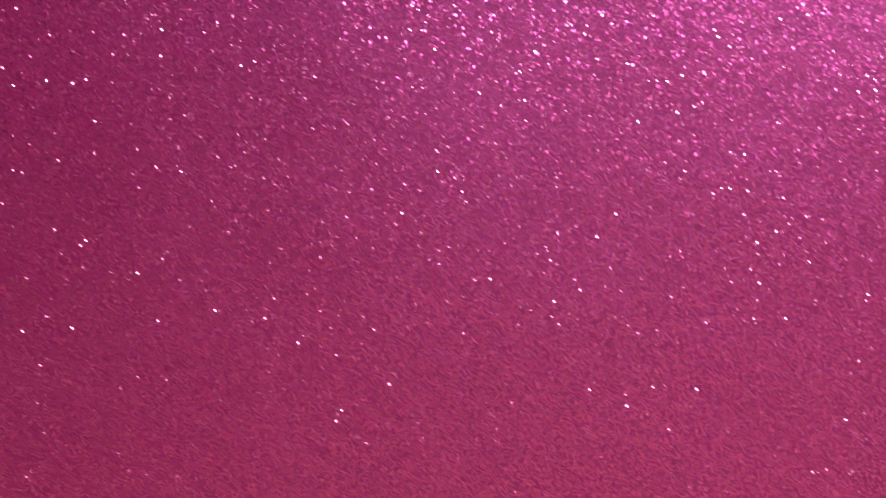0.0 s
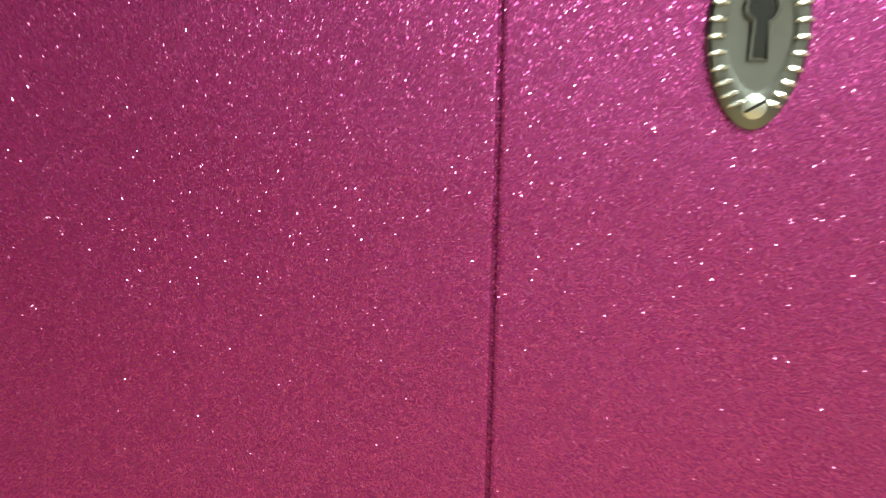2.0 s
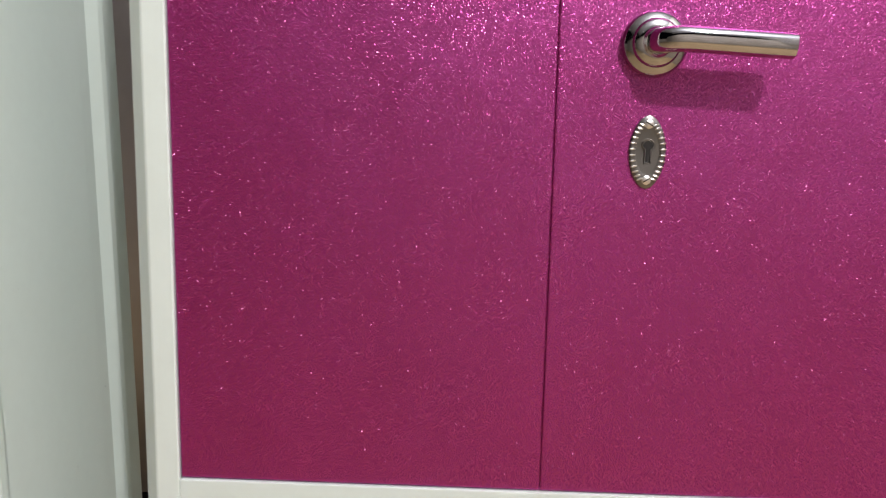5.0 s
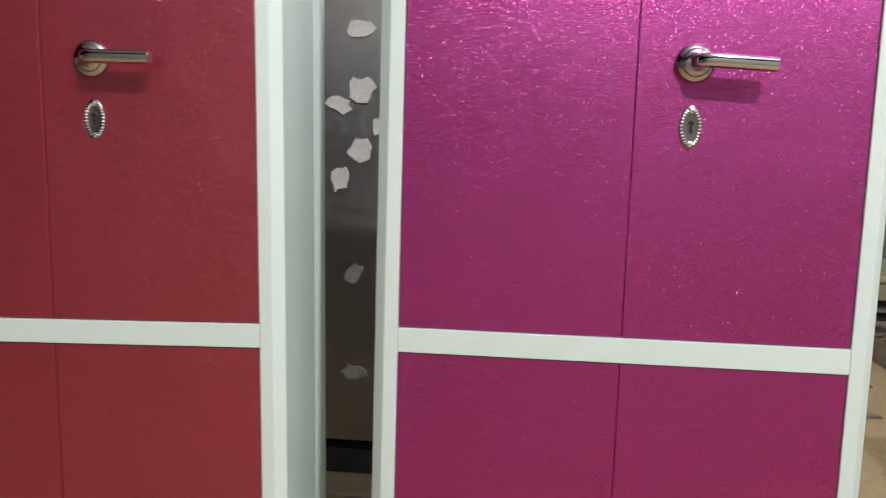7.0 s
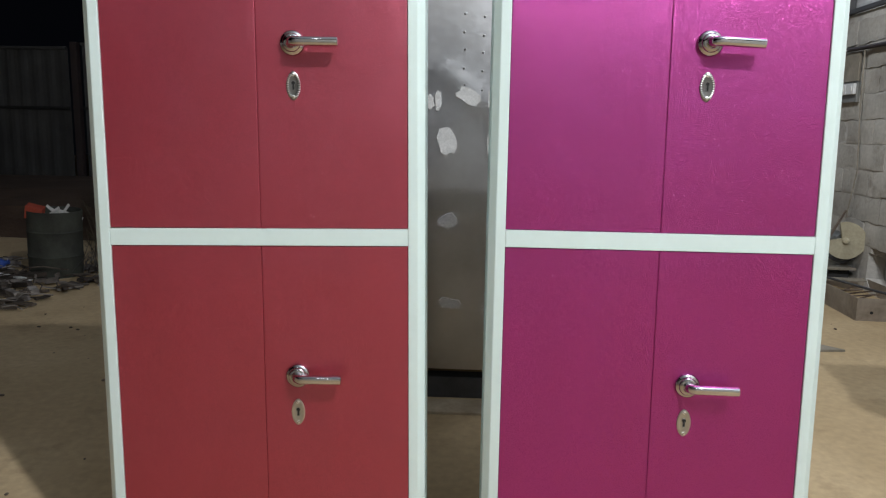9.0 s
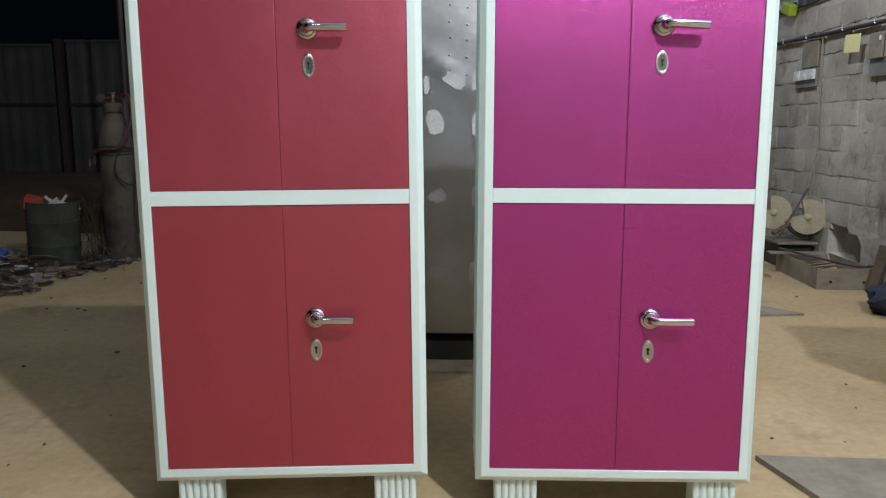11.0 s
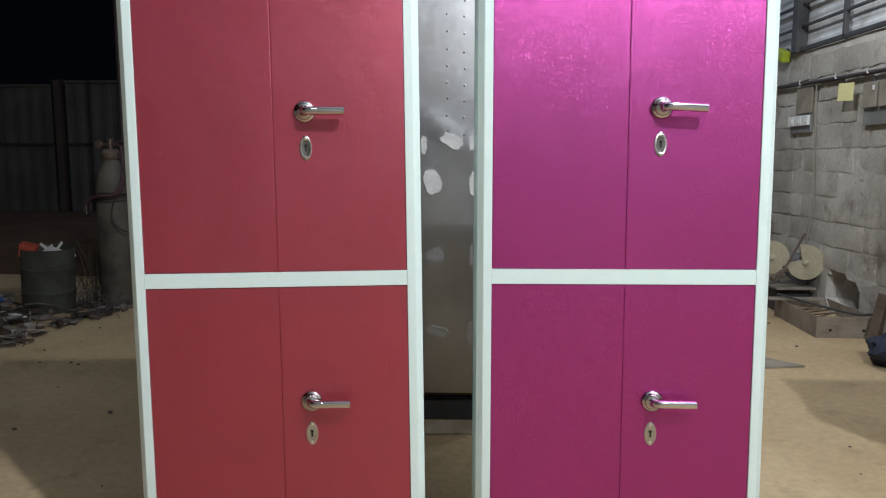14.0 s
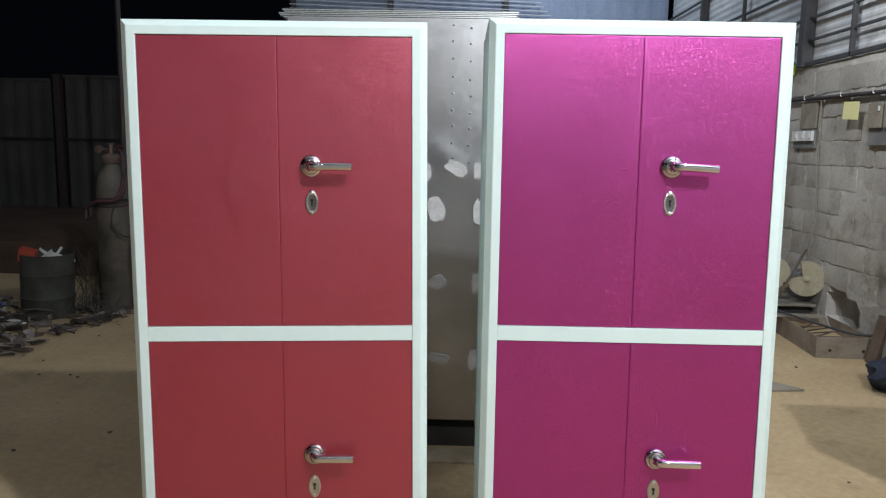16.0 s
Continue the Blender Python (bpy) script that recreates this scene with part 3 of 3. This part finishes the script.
    h = tube(fresh(), bent([(0.06, -0.02, 1.43), (0.12, -0.06, 1.40), (0.14, -0.09, 1.2), (0.1, -0.15, 1.02), (-0.06, -0.17, 0.98), (-0.17, -0.09, 0.94), (-0.17, 0.03, 0.96)]), 0.011, 8)
    part("hose", h, HOSE, c, "maroon rubber hose", True)
    h = tube(fresh(), bent([(0.05, 0.0, 1.45), (0.15, -0.04, 1.45), (0.19, -0.07, 1.3), (0.16, -0.12, 1.12), (0.1, -0.16, 1.0), (-0.05, -0.18, 0.99), (-0.18, -0.1, 0.92), (-0.2, -0.04, 0.82)]), 0.012, 8)
    part("hose", h, HOSE, c, "maroon rubber hose", True)
    h = tube(fresh(), bent([(0.12, -0.1, 1.36), (0.17, -0.12, 1.1), (0.08, -0.17, 0.92), (0.08, -0.18, 0.76), (0.2, -0.16, 0.68), (0.27, -0.12, 0.8), (0.22, -0.1, 0.9), (0.18, -0.1, 0.5), (0.21, -0.12, 0.02)]), 0.007, 8)
    part("cable", h, RUBBER, c, "dark looped cable", True)
    for k in range(4):
        ring = [((0.146 + 0.004 * k) * math.cos(q), (0.146 + 0.004 * k) * math.sin(q), 0.955 + 0.012 * k + 0.02 * math.sin(q + k)) for q in [math.radians(d) for d in range(0, 361, 15)]]
        part("lashing", tube(fresh(), ring, 0.006, 6), RUBBER, c, "dark cord lashed round the cylinder", True)
    bundle = tube(fresh(), bent([(-0.15, -0.05, 0.98), (-0.2, -0.08, 0.92), (-0.19, -0.1, 0.82), (-0.15, -0.11, 0.86), (-0.17, -0.08, 0.95), (-0.21, -0.07, 0.87)]), 0.014, 8)
    part("knot", bundle, RUBBER, c, "", True)


gas_cylinder()


def scrap_drum():
    d = thing("scrap_drum", "dented green drum full of scrap", "drum", pose(-3.6, 4.06, -0.01, 2, 2, 10) @ Matrix.Diagonal((0.86, 0.86, 1.06, 1)))
    part("shell", lathe(fresh(), [(0, 0.01), (0.23, 0.01), (0.235, 0.0), (0.24, 0.17), (0.247, 0.18), (0.24, 0.19), (0.24, 0.36), (0.247, 0.37), (0.24, 0.38), (0.245, 0.53), (0.235, 0.53), (0.23, 0.4), (0, 0.4)], n=32), GREEN, d, "", True)
    p = part("orange_scrap", box(fresh(), -0.075, 0.075, -0.05, 0.05, -0.08, 0.022, 0.006), ORANGE, d, "orange plastic offcut")
    p.matrix_local = pose(-0.13, -0.1, 0.545, 10, 12, 5)
    for k in range(5):
        p = part("strip", box(fresh(), -0.011, 0.011, -0.004, 0.004, -0.15, 0.095, 0.002), PUTTY, d, "pale strip")
        p.matrix_local = pose(0.0 + 0.03 * k, -0.06 + 0.01 * k, 0.51, 12, (58, -48, -62, 40, -70)[k], 4 * k)


scrap_drum()

# low earth bank and the sheet fence beyond it
bm = fresh()
prism(bm, [(5.8, -0.1), (6.3, 0.32), (7.2, 0.45), (8.9, 0.5), (9.2, -0.1)], "x", -9.0, -2.7)
solid("earth_bank", bm, surface("brown_earth", (0.05, 0.028, 0.018), (0.1, 0.06, 0.038), 2, 0.95, 0, 0.02, 18), "low dark brown earth bank", "bank", kind="structure")
fence = thing("sheet_fence", "corrugated sheet fence coloured dark for the unlit night yard", "fence", pose(0, 9.15, 0))
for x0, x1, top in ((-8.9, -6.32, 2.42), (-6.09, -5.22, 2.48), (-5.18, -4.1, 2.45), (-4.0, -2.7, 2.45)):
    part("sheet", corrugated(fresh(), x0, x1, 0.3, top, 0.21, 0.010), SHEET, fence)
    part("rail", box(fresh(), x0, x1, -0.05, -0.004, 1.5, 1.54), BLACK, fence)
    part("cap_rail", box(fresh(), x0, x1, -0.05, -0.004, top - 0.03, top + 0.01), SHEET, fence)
for x in (-6.2, -4.05):
    part("post", box(fresh(), x - 0.05, x + 0.05, -0.05, 0.05, 0, 2.5), RUBBER, fence)
solid("steel_pole", lathe(fresh(), [(0, 0), (0.03, 0), (0.03, 5.0), (0, 5.0)], pose(-3.78, 6.0, 0), 14), RUBBER, "slim dark steel pole holding the roof", "pole", smooth=True)


def scrap_bits():
    bm = fresh()
    r = random.Random(3)
    for k in range(40):
        u, s = r.random(), r.random() ** 1.5
        x, y = -3.0 - 0.25 * u - 1.6 * s, 4.15 - 1.4 * u
        tube(bm, [(x + 0.35 * d * math.cos(k) + r.uniform(-0.04, 0.04), y + 0.25 * d * math.sin(k * 1.7) + r.uniform(-0.04, 0.04), 0.02 + 0.12 * s + r.uniform(0, 0.05)) for d in (0, 0.25, 0.5, 0.75, 1)], 0.005, 5)
    for k in range(330):
        s = r.random()
        u = r.random()
        x = -3.0 - 0.25 * u - 1.9 * s + r.uniform(-0.05, 0.05)
        y = 4.2 - 1.5 * u + 0.35 * s + r.uniform(-0.06, 0.06)
        l, w, h = r.uniform(0.03, 0.26), r.uniform(0.01, 0.06), r.uniform(0.004, 0.04)
        q = fresh()
        box(q, -l / 2, l / 2, -w / 2, w / 2, -h / 2, h / 2)
        q.transform(pose(x, y, 0.012 + h / 2 + 0.07 * s * r.random(), r.uniform(-14, 14), r.uniform(-14, 14), r.uniform(0, 180)))
        me = bpy.data.meshes.new("tmp")
        q.to_mesh(me)
        q.free()
        bm.from_mesh(me)
        bpy.data.meshes.remove(me)
    solid("scrap_heap", bm, SCRAP, "scattered metal and timber scrap on sand", "scrap", kind="stuff")


scrap_bits()


def wire_tangle():
    bm = fresh()
    r = random.Random(11)
    for k in range(24):
        x, y = r.uniform(-3.45, -2.98), r.uniform(3.8, 4.25)
        lift = r.uniform(0.03, 0.24) * (1 - abs(x + 3.25) * 1.6)
        a, l = r.uniform(0, 6.28), r.uniform(0.15, 0.45)
        pts = []
        for d in range(7):
            u = d / 6
            pts.append((x + l * (u - 0.5) * math.cos(a) + r.uniform(-0.03, 0.03), y + l * (u - 0.5) * math.sin(a) + r.uniform(-0.03, 0.03), 0.01 + max(0.0, lift) * math.sin(math.pi * u) + r.uniform(0, 0.02)))
        tube(bm, pts, r.uniform(0.0015, 0.0035), 5)
    solid("wire_tangle", bm, IRON, "rusty tangled wire heaped on sand", "wire", kind="stuff")


wire_tangle()


def dry_shrub():
    """Dead stalks between the drum and the gas cylinder, each with a few twigs."""
    bm = fresh()
    r = random.Random(21)
    for k in range(70):
        x, y = r.uniform(-3.5, -3.2), r.uniform(4.25, 4.7)
        h, lean, a = r.uniform(0.2, 0.62), r.uniform(0.02, 0.2), r.uniform(0, 6.28)
        pts = [(x + lean * u * u * math.cos(a) + r.uniform(-0.012, 0.012), y + lean * u * u * math.sin(a), h * u) for u in (0, 0.25, 0.5, 0.75, 1)]
        tube(bm, pts, r.uniform(0.002, 0.004), 4)
        for p in pts[2:]:
            b = r.uniform(0, 6.28)
            tube(bm, [p, (p[0] + 0.06 * math.cos(b), p[1] + 0.06 * math.sin(b), p[2] + r.uniform(0.01, 0.07))], 0.0018, 4)
    solid("dry_shrub", bm, surface("dead_stalks", (0.035, 0.03, 0.016), (0.09, 0.065, 0.04), 6, 0.9), "dead brown stalks growing beside the drum", "shrub", kind="stuff")


dry_shrub()
bm = lathe(fresh(), [(0, 0), (0.05, 0), (0.055, 0.02), (0.055, 0.13), (0.03, 0.16), (0.018, 0.17), (0.018, 0.2), (0, 0.2)], n=20)
solid("blue_bottle", bm, BLUE, "blue plastic bottle among the scrap", "bottle", pose(-4.15, 3.95, 0.06, 8, 75, 20), smooth=True)
solid("white_sack", box(fresh(), -0.2, 0.2, -0.14, 0.14, 0, 0.09, 0.04), OFFWHITE, "crumpled pale sack lying on the scrap", "sack", pose(-3.95, 3.3, 0.0, 5, -6, 25), smooth=True)
solid("paint_tin", lathe(fresh(), [(0, 0), (0.07, 0), (0.072, 0.16), (0.066, 0.16), (0.064, 0.02), (0, 0.02)], n=20), GREYPAINT, "grey tin among the scrap", "tin", pose(-4.0, 3.15, 0.0), smooth=True)
solid("pale_lath", box(fresh(), -0.5, 0.5, -0.02, 0.02, 0, 0.012), OFFWHITE, "long pale lath lying on the scrap", "lath", pose(-4.0, 3.75, 0.07, 0, 3, -18))

# ---- along the block wall ----
def switch_unit(y0, y1, z0, z1, units, name, label, mat):
    s = thing(name, label, "switch", pose(WALL_X, 0, 0))
    part("back_box", box(fresh(), -0.03, 0.0, y0, y1, z0, z1, 0.004), GREYPAINT, s)
    for k in range(units):
        a = y0 + (y1 - y0) * (k + 0.08) / units
        b = y0 + (y1 - y0) * (k + 0.92) / units
        u = part("switch_plate", box(fresh(), -0.055, -0.03, a, b, z0 + (z1 - z0) * 0.4, z1 - 0.01, 0.004), mat, s, "white plastic plate")
        part("rocker", box(fresh(), -0.062, -0.055, a + 0.02, a + 0.04, z1 - 0.07, z1 - 0.035, 0.002), OFFWHITE, u)
    return s


switch_unit(4.36, 4.74, 1.54, 1.70, 3, "switch_board", "white switches on a grey wall box", OFFWHITE)
switch_unit(3.15, 3.56, 1.56, 1.88, 2, "meter_box", "grey meter box on the block wall", DUSTY)
solid("switch_backboard", box(fresh(), -0.018, 0.0, -0.14, 0.14, -0.115, 0.115, 0.003), DUSTY, "dusty grey-brown board above the wall switches", "board", pose(WALL_X - 0.004, 4.52, 1.825))
card = thing("yellow_card", "yellow card hung from the conduit before the block wall", "card", pose(WALL_X - 0.06, 3.77, 1.83, 3, 0, 3))
part("sheet", box(fresh(), -0.002, 0.002, -0.1, 0.1, -0.068, 0.068), YELLOW, card)
part("hanger", tube(fresh(), [(0.0, 0.0, 0.06), (0.003, 0.0, 0.09), (0.03, 0.0, 0.12)], 0.0025, 6), RUBBER, card)
con = thing("wall_conduit", "dark pipe with cable loops along the wall", "conduit", pose(WALL_X - 0.03, 0, 0))
bm = fresh()
tube(bm, [(0, 1.95, 1.93), (0, 3.4, 1.945), (0, 4.3, 1.962), (0, 5.6, 2.0)], 0.017, 10)
part("pipe", bm, RUBBER, con, "", True)
for y in (3.5, 3.95, 4.55, 5.0):
    bm = fresh()
    tube(bm, [(-0.02, y + 0.015 * math.sin(a), 1.9 + 0.018 * y + 0.02 * math.cos(a)) for a in [0.5 * k for k in range(8)]], 0.004, 6)
    part("clip", bm, OFFWHITE, con, "white cable clip", True)
bm = fresh()
tube(bm, [(0, 4.3, 1.98), (0.0, 4.28, 1.5), (0.0, 4.22, 1.0), (-0.01, 4.3, 0.6)], 0.0045, 8)
part("cable", bm, DUSTY, con, "", True)
lime = thing("work_light", "lime green portable work light on the wall", "light", pose(WALL_X - 0.05, 4.93, 2.27, 20, 0, 0))
part("housing", box(fresh(), -0.04, 0.04, -0.09, 0.09, -0.05, 0.05, 0.015), LIME, lime)
part("bracket", box(fresh(), 0.03, 0.05, -0.02, 0.02, -0.06, 0.06, 0.003), RUBBER, lime)


def cut_disc_guard(y, x, r, turn):
    """A thick disc with a missing sector and a hub."""
    pts = [(0.03 * math.cos(turn), 0.03 * math.sin(turn))]
    for k in range(41):
        a = turn + math.radians(35) + math.radians(285) * k / 40
        pts.append((r * math.cos(a), r * math.sin(a)))
    return pts


saw = thing("cutoff_saw", "dusty cut-off saw with round pale guards", "saw", pose(2.885, 4.12, 0.0))
for dx, dy, dz, r, turn in ((0.0, 0.0, 0.44, 0.15, 2.62), (-0.22, 0.16, 0.46, 0.145, 2.5)):
    g = part("guard", prism(fresh(), cut_disc_guard(0, 0, r, turn), "y", -0.02, 0.02), DISC, saw, "pale dusty round guard")
    g.matrix_local = pose(dx, dy, dz, 0, 0, -14)
    part("hub", lathe(fresh(), [(0, 0), (0.027, 0), (0.025, 0.018), (0.013, 0.026), (0, 0.026)], pose(0, -0.02, 0, 90), 20), DISC, g, "", True)
bm = fresh()
tube(bm, [(0.02, 0.05, 0.42), (0.02, 0.3, 0.42)], 0.075, 16)
part("motor", bm, GREYPAINT, saw, "grey motor body", True)
part("stand", box(fresh(), -0.2, 0.09, 0.06, 0.34, 0.0, 0.2, 0.01), IRON, saw)
part("base_plate", box(fresh(), -0.24, 0.1, -0.02, 0.4, 0.2, 0.22, 0.004), DUSTY, saw)
# Dark bar bent in an arc below the front disc.
bm = fresh()
tube(bm, [(0.165 * math.cos(a), 0.03, 0.44 + 0.165 * math.sin(a)) for a in [math.radians(d) for d in range(195, 331, 9)]], 0.018, 8)
part("lower_arc", bm, IRON, saw, "dark arc below the front disc", True)
bm = fresh()
tube(bm, [(0.02, 0.1, 0.44), (-0.2, 0.0, 0.35), (-0.3, -0.05, 0.3)], 0.02, 8)
part("arm", bm, RUST, saw, "", True)

TRAY = surface("sandy_steel", (0.2, 0.155, 0.115), (0.36, 0.31, 0.25), 4, 0.85, 0, 0.002, 35, stains=0.6)
tray = thing("steel_tray", "open dusty steel tray on the sand", "tray", pose(2.575, 3.26, -0.005, 0, 0, -3))
part("front_side", box(fresh(), 0, 0.41, 0, 0.006, 0, 0.16, 0.002), TRAY, tray)
part("back_side", box(fresh(), 0, 0.41, 0.78, 0.786, 0, 0.16, 0.002), TRAY, tray)
part("left_side", box(fresh(), 0, 0.006, 0.006, 0.78, 0, 0.16, 0.002), TRAY, tray)
part("right_side", box(fresh(), 0.404, 0.41, 0.006, 0.78, 0, 0.16, 0.002), TRAY, tray)
bm = fresh()
bmesh.ops.create_grid(bm, x_segments=14, y_segments=24, size=0.5)
for v in bm.verts:
    u, w = v.co.x + 0.5, v.co.y + 0.5
    v.co = Vector((0.006 + 0.398 * u, 0.006 + 0.774 * w, 0.035 + 0.07 * w * (1 - 0.6 * u) + 0.012 * noise.noise(Vector((u * 6, w * 9, 3)))))
part("sand_fill", bm, SAND, tray, "loose sand lying in the tray", True)
part("bottom", box(fresh(), 0.006, 0.404, 0.006, 0.78, 0.004, 0.012), TRAY, tray)
for x in (0.1, 0.34):
    part("hole", lathe(fresh(), [(0, 0), (0.011, 0), (0.011, 0.001), (0, 0.001)], pose(x, -0.0005, 0.06, 90), 14), BLACK, tray)
for k in range(6):
    p = part("rod", tube(fresh(), [(0, 0, 0), (rng.uniform(0.15, 0.3), rng.uniform(-0.2, 0.2), 0.02)], 0.006, 8), RUST, tray)
    p.matrix_local = pose(0.05 + 0.01 * k, 0.2 + 0.07 * k, 0.10)
solid("plank_offcut", box(fresh(), 0, 0.75, -0.05, 0.05, 0, 0.012, 0.003), DUSTY, "dusty plank lying across the steel tray", "plank", pose(2.5, 3.94, 0.155, 0, 0, -5) @ Matrix.Diagonal((0.6, 1, 1, 1)))
bm = tube(fresh(), [(2.6, 3.98, 0.3), (2.97, 4.33, 0.66)], 0.009, 8)
solid("leaning_bar", bm, RUST, "dark iron bar leaning on the block wall", "bar")

bm = fresh()
bmesh.ops.create_icosphere(bm, subdivisions=4, radius=1)
for v in bm.verts:
    n3 = noise.noise(v.co * 1.7 + Vector((3, 1, 2))) * 0.28 + noise.noise(v.co * 5) * 0.09
    v.co *= 1 + n3
    v.co = Vector((v.co.x * 0.34, v.co.y * 0.24, max(v.co.z * 0.13 + 0.10, 0.0)))
solid("navy_sack", bm, NAVY, "dark navy cloth bundle lying on sand", "sack", pose(2.9, 2.52, -0.005), smooth=True)
bm = prism(fresh(), [(1.5, 2.95), (1.72, 2.92), (2.12, 2.48), (1.5, 2.4)], "z", 0.0, 0.012)
solid("steel_offcut", bm, DUSTY, "flat grey steel offcut lying on sand", "offcut")
bm = prism(fresh(), [(0.97, 0.42), (1.75, 0.39), (1.9, -0.15), (1.12, -0.12)], "z", 0.0, 0.02)
solid("floor_plate", bm, DUSTY, "flat grey metal plate lying on sand", "plate")

bm = tube(fresh(), bent([(2.6, 3.97, 0.19), (2.72, 3.66, 0.178), (2.84, 3.38, 0.166), (2.93, 3.28, 0.168), (2.99, 3.16, 0.2)]), 0.009, 8)
solid("bent_rod", bm, IRON, "dark bent iron rod lying across the steel tray", "rod", smooth=True)
bm = fresh()
prism(bm, [(0.0, 0.0), (0.09, 0.0), (0.09, 0.012), (0.012, 0.012), (0.012, 0.07), (0.0, 0.07)], "z", 0.0, 0.36)
solid("angle_iron_offcut", bm, RUST, "rust-brown angle iron standing beside the tray", "offcut", pose(2.93, 3.12, -0.01, 8, 6, 35))
bm = fresh()
box(bm, -0.035, 0.035, -0.012, 0.012, 0.0, 0.008, 0.003)
box(bm, -0.01, 0.012, -0.028, 0.028, 0.006, 0.014, 0.003)
solid("metal_clip", bm, SILVER, "small bright metal clip lying on sand", "clip", pose(2.41, 3.72, 0.0, 4, 3, 25))

# Out-of-view board, outlined to cast the shadow patch on the right floor.
shelf = thing("floor_shade_board", "unseen steel board added to cast the right floor shadow", "shelf", pose(WALL_X, 0, 0))
part("board", prism(fresh(), [(-1.308, 0.558), (-0.002, 0.54), (-0.002, -0.9), (-1.273, -0.062), (-1.384, 0.183), (-1.336, 0.342)], "z", 1.44, 1.48), RUST, shelf)
for y in (0.12, 0.5):
    part("bracket", tube(fresh(), [(-0.9, y, 1.43), (-0.01, y, 0.95)], 0.015, 8), RUST, shelf)
# Box kept out of view, added to shade the near part of the wall.
hung = thing("wall_shade_box", "unseen steel box added to shade the block wall", "cupboard", pose(WALL_X - 0.015, 0, 0))
part("body", box(fresh(), -0.39, 0.0, 1.3, 1.9, 1.4, 2.2, 0.004), GREYPAINT, hung)
part("door", box(fresh(), -0.406, -0.392, 1.31, 1.89, 1.41, 2.19, 0.003), GREYPAINT, hung)
solid("blue_sheet", box(fresh(), -0.012, 0.012, -0.35, 0.35, 0, 1.15, 0.003), surface("faded_blue_paint", (0.05, 0.1, 0.17), (0.1, 0.17, 0.25), 4, 0.6), "faded blue steel sheet leaning on the wall", "sheet", pose(2.72, 5.75, 0.5, 0, 12, 0))
solid("timber_crate", box(fresh(), -0.3, 0.2, -0.4, 0.4, 0, 0.5, 0.01), TIMBER, "dusty timber crate beside the block wall", "crate", pose(2.75, 5.75, 0))
bm = fresh()
for k in range(130):
    px, py = rng.uniform(-3.0, 2.9), rng.uniform(-0.6, 4.0)
    r = rng.uniform(0.003, 0.011)
    q = fresh()
    bmesh.ops.create_icosphere(q, subdivisions=1, radius=r)
    q.transform(pose(px, py, 0.004, 0, 0, 40 * k) @ Matrix.Diagonal((1.4, 1, 0.6, 1)))
    me = bpy.data.meshes.new("tmp")
    q.to_mesh(me)
    q.free()
    bm.from_mesh(me)
    bpy.data.meshes.remove(me)
solid("pebbles", bm, RUST, "small dark pebbles scattered on sand", "pebbles", kind="stuff")

# ---- blocks of the east wall ----
def block_mesh(seed):
    """A block with a pitted face and ragged arrises."""
    r = random.Random(seed)
    bm = fresh()
    n, m = 6, 4
    rows = []
    for j in range(m + 1):
        row = []
        for i in range(n + 1):
            y, z = -0.194 + 0.388 * i / n, -0.0955 + 0.191 * j / m
            rim = i in (0, n) or j in (0, m)
            y += r.uniform(-0.011, 0.008) if rim else r.uniform(-0.012, 0.012)
            z += r.uniform(-0.009, 0.007) if rim else r.uniform(-0.009, 0.009)
            row.append(bm.verts.new((r.uniform(0.001, 0.006) if rim else r.uniform(-0.003, 0.002), y, z)))
        rows.append(row)
    for a, b in zip(rows, rows[1:]):
        for i in range(n):
            bm.faces.new((a[i], a[i + 1], b[i + 1], b[i]))
    edge = rows[0] + [q[-1] for q in rows[1:]] + rows[-1][-2::-1] + [q[0] for q in rows[-2:0:-1]]
    deep = [bm.verts.new((0.04, v.co.y, v.co.z)) for v in edge]
    for k in range(len(edge)):
        j = (k + 1) % len(edge)
        bm.faces.new((edge[k], edge[j], deep[j], deep[k]))
    bm.faces.new(deep[::-1])
    return mesh_of("block", bm, BLOCK, True)


meshes = [block_mesh(k) for k in range(9)]
for row in range(11):
    for k in range(12):
        y, z = 1.9 + 0.4 * k + (0.2 if row % 2 else 0), 0.1 + 0.2 * row
        if abs(y - 3.71) < 0.4 and z < 0.35:
            continue
        ob = new("block", meshes[rng.randrange(9)])
        ob.parent = wall
        ob.matrix_world = pose(WALL_X + rng.uniform(-0.005, 0.006), y, z, rng.uniform(-0.7, 0.7), 0, rng.uniform(-0.8, 0.8))
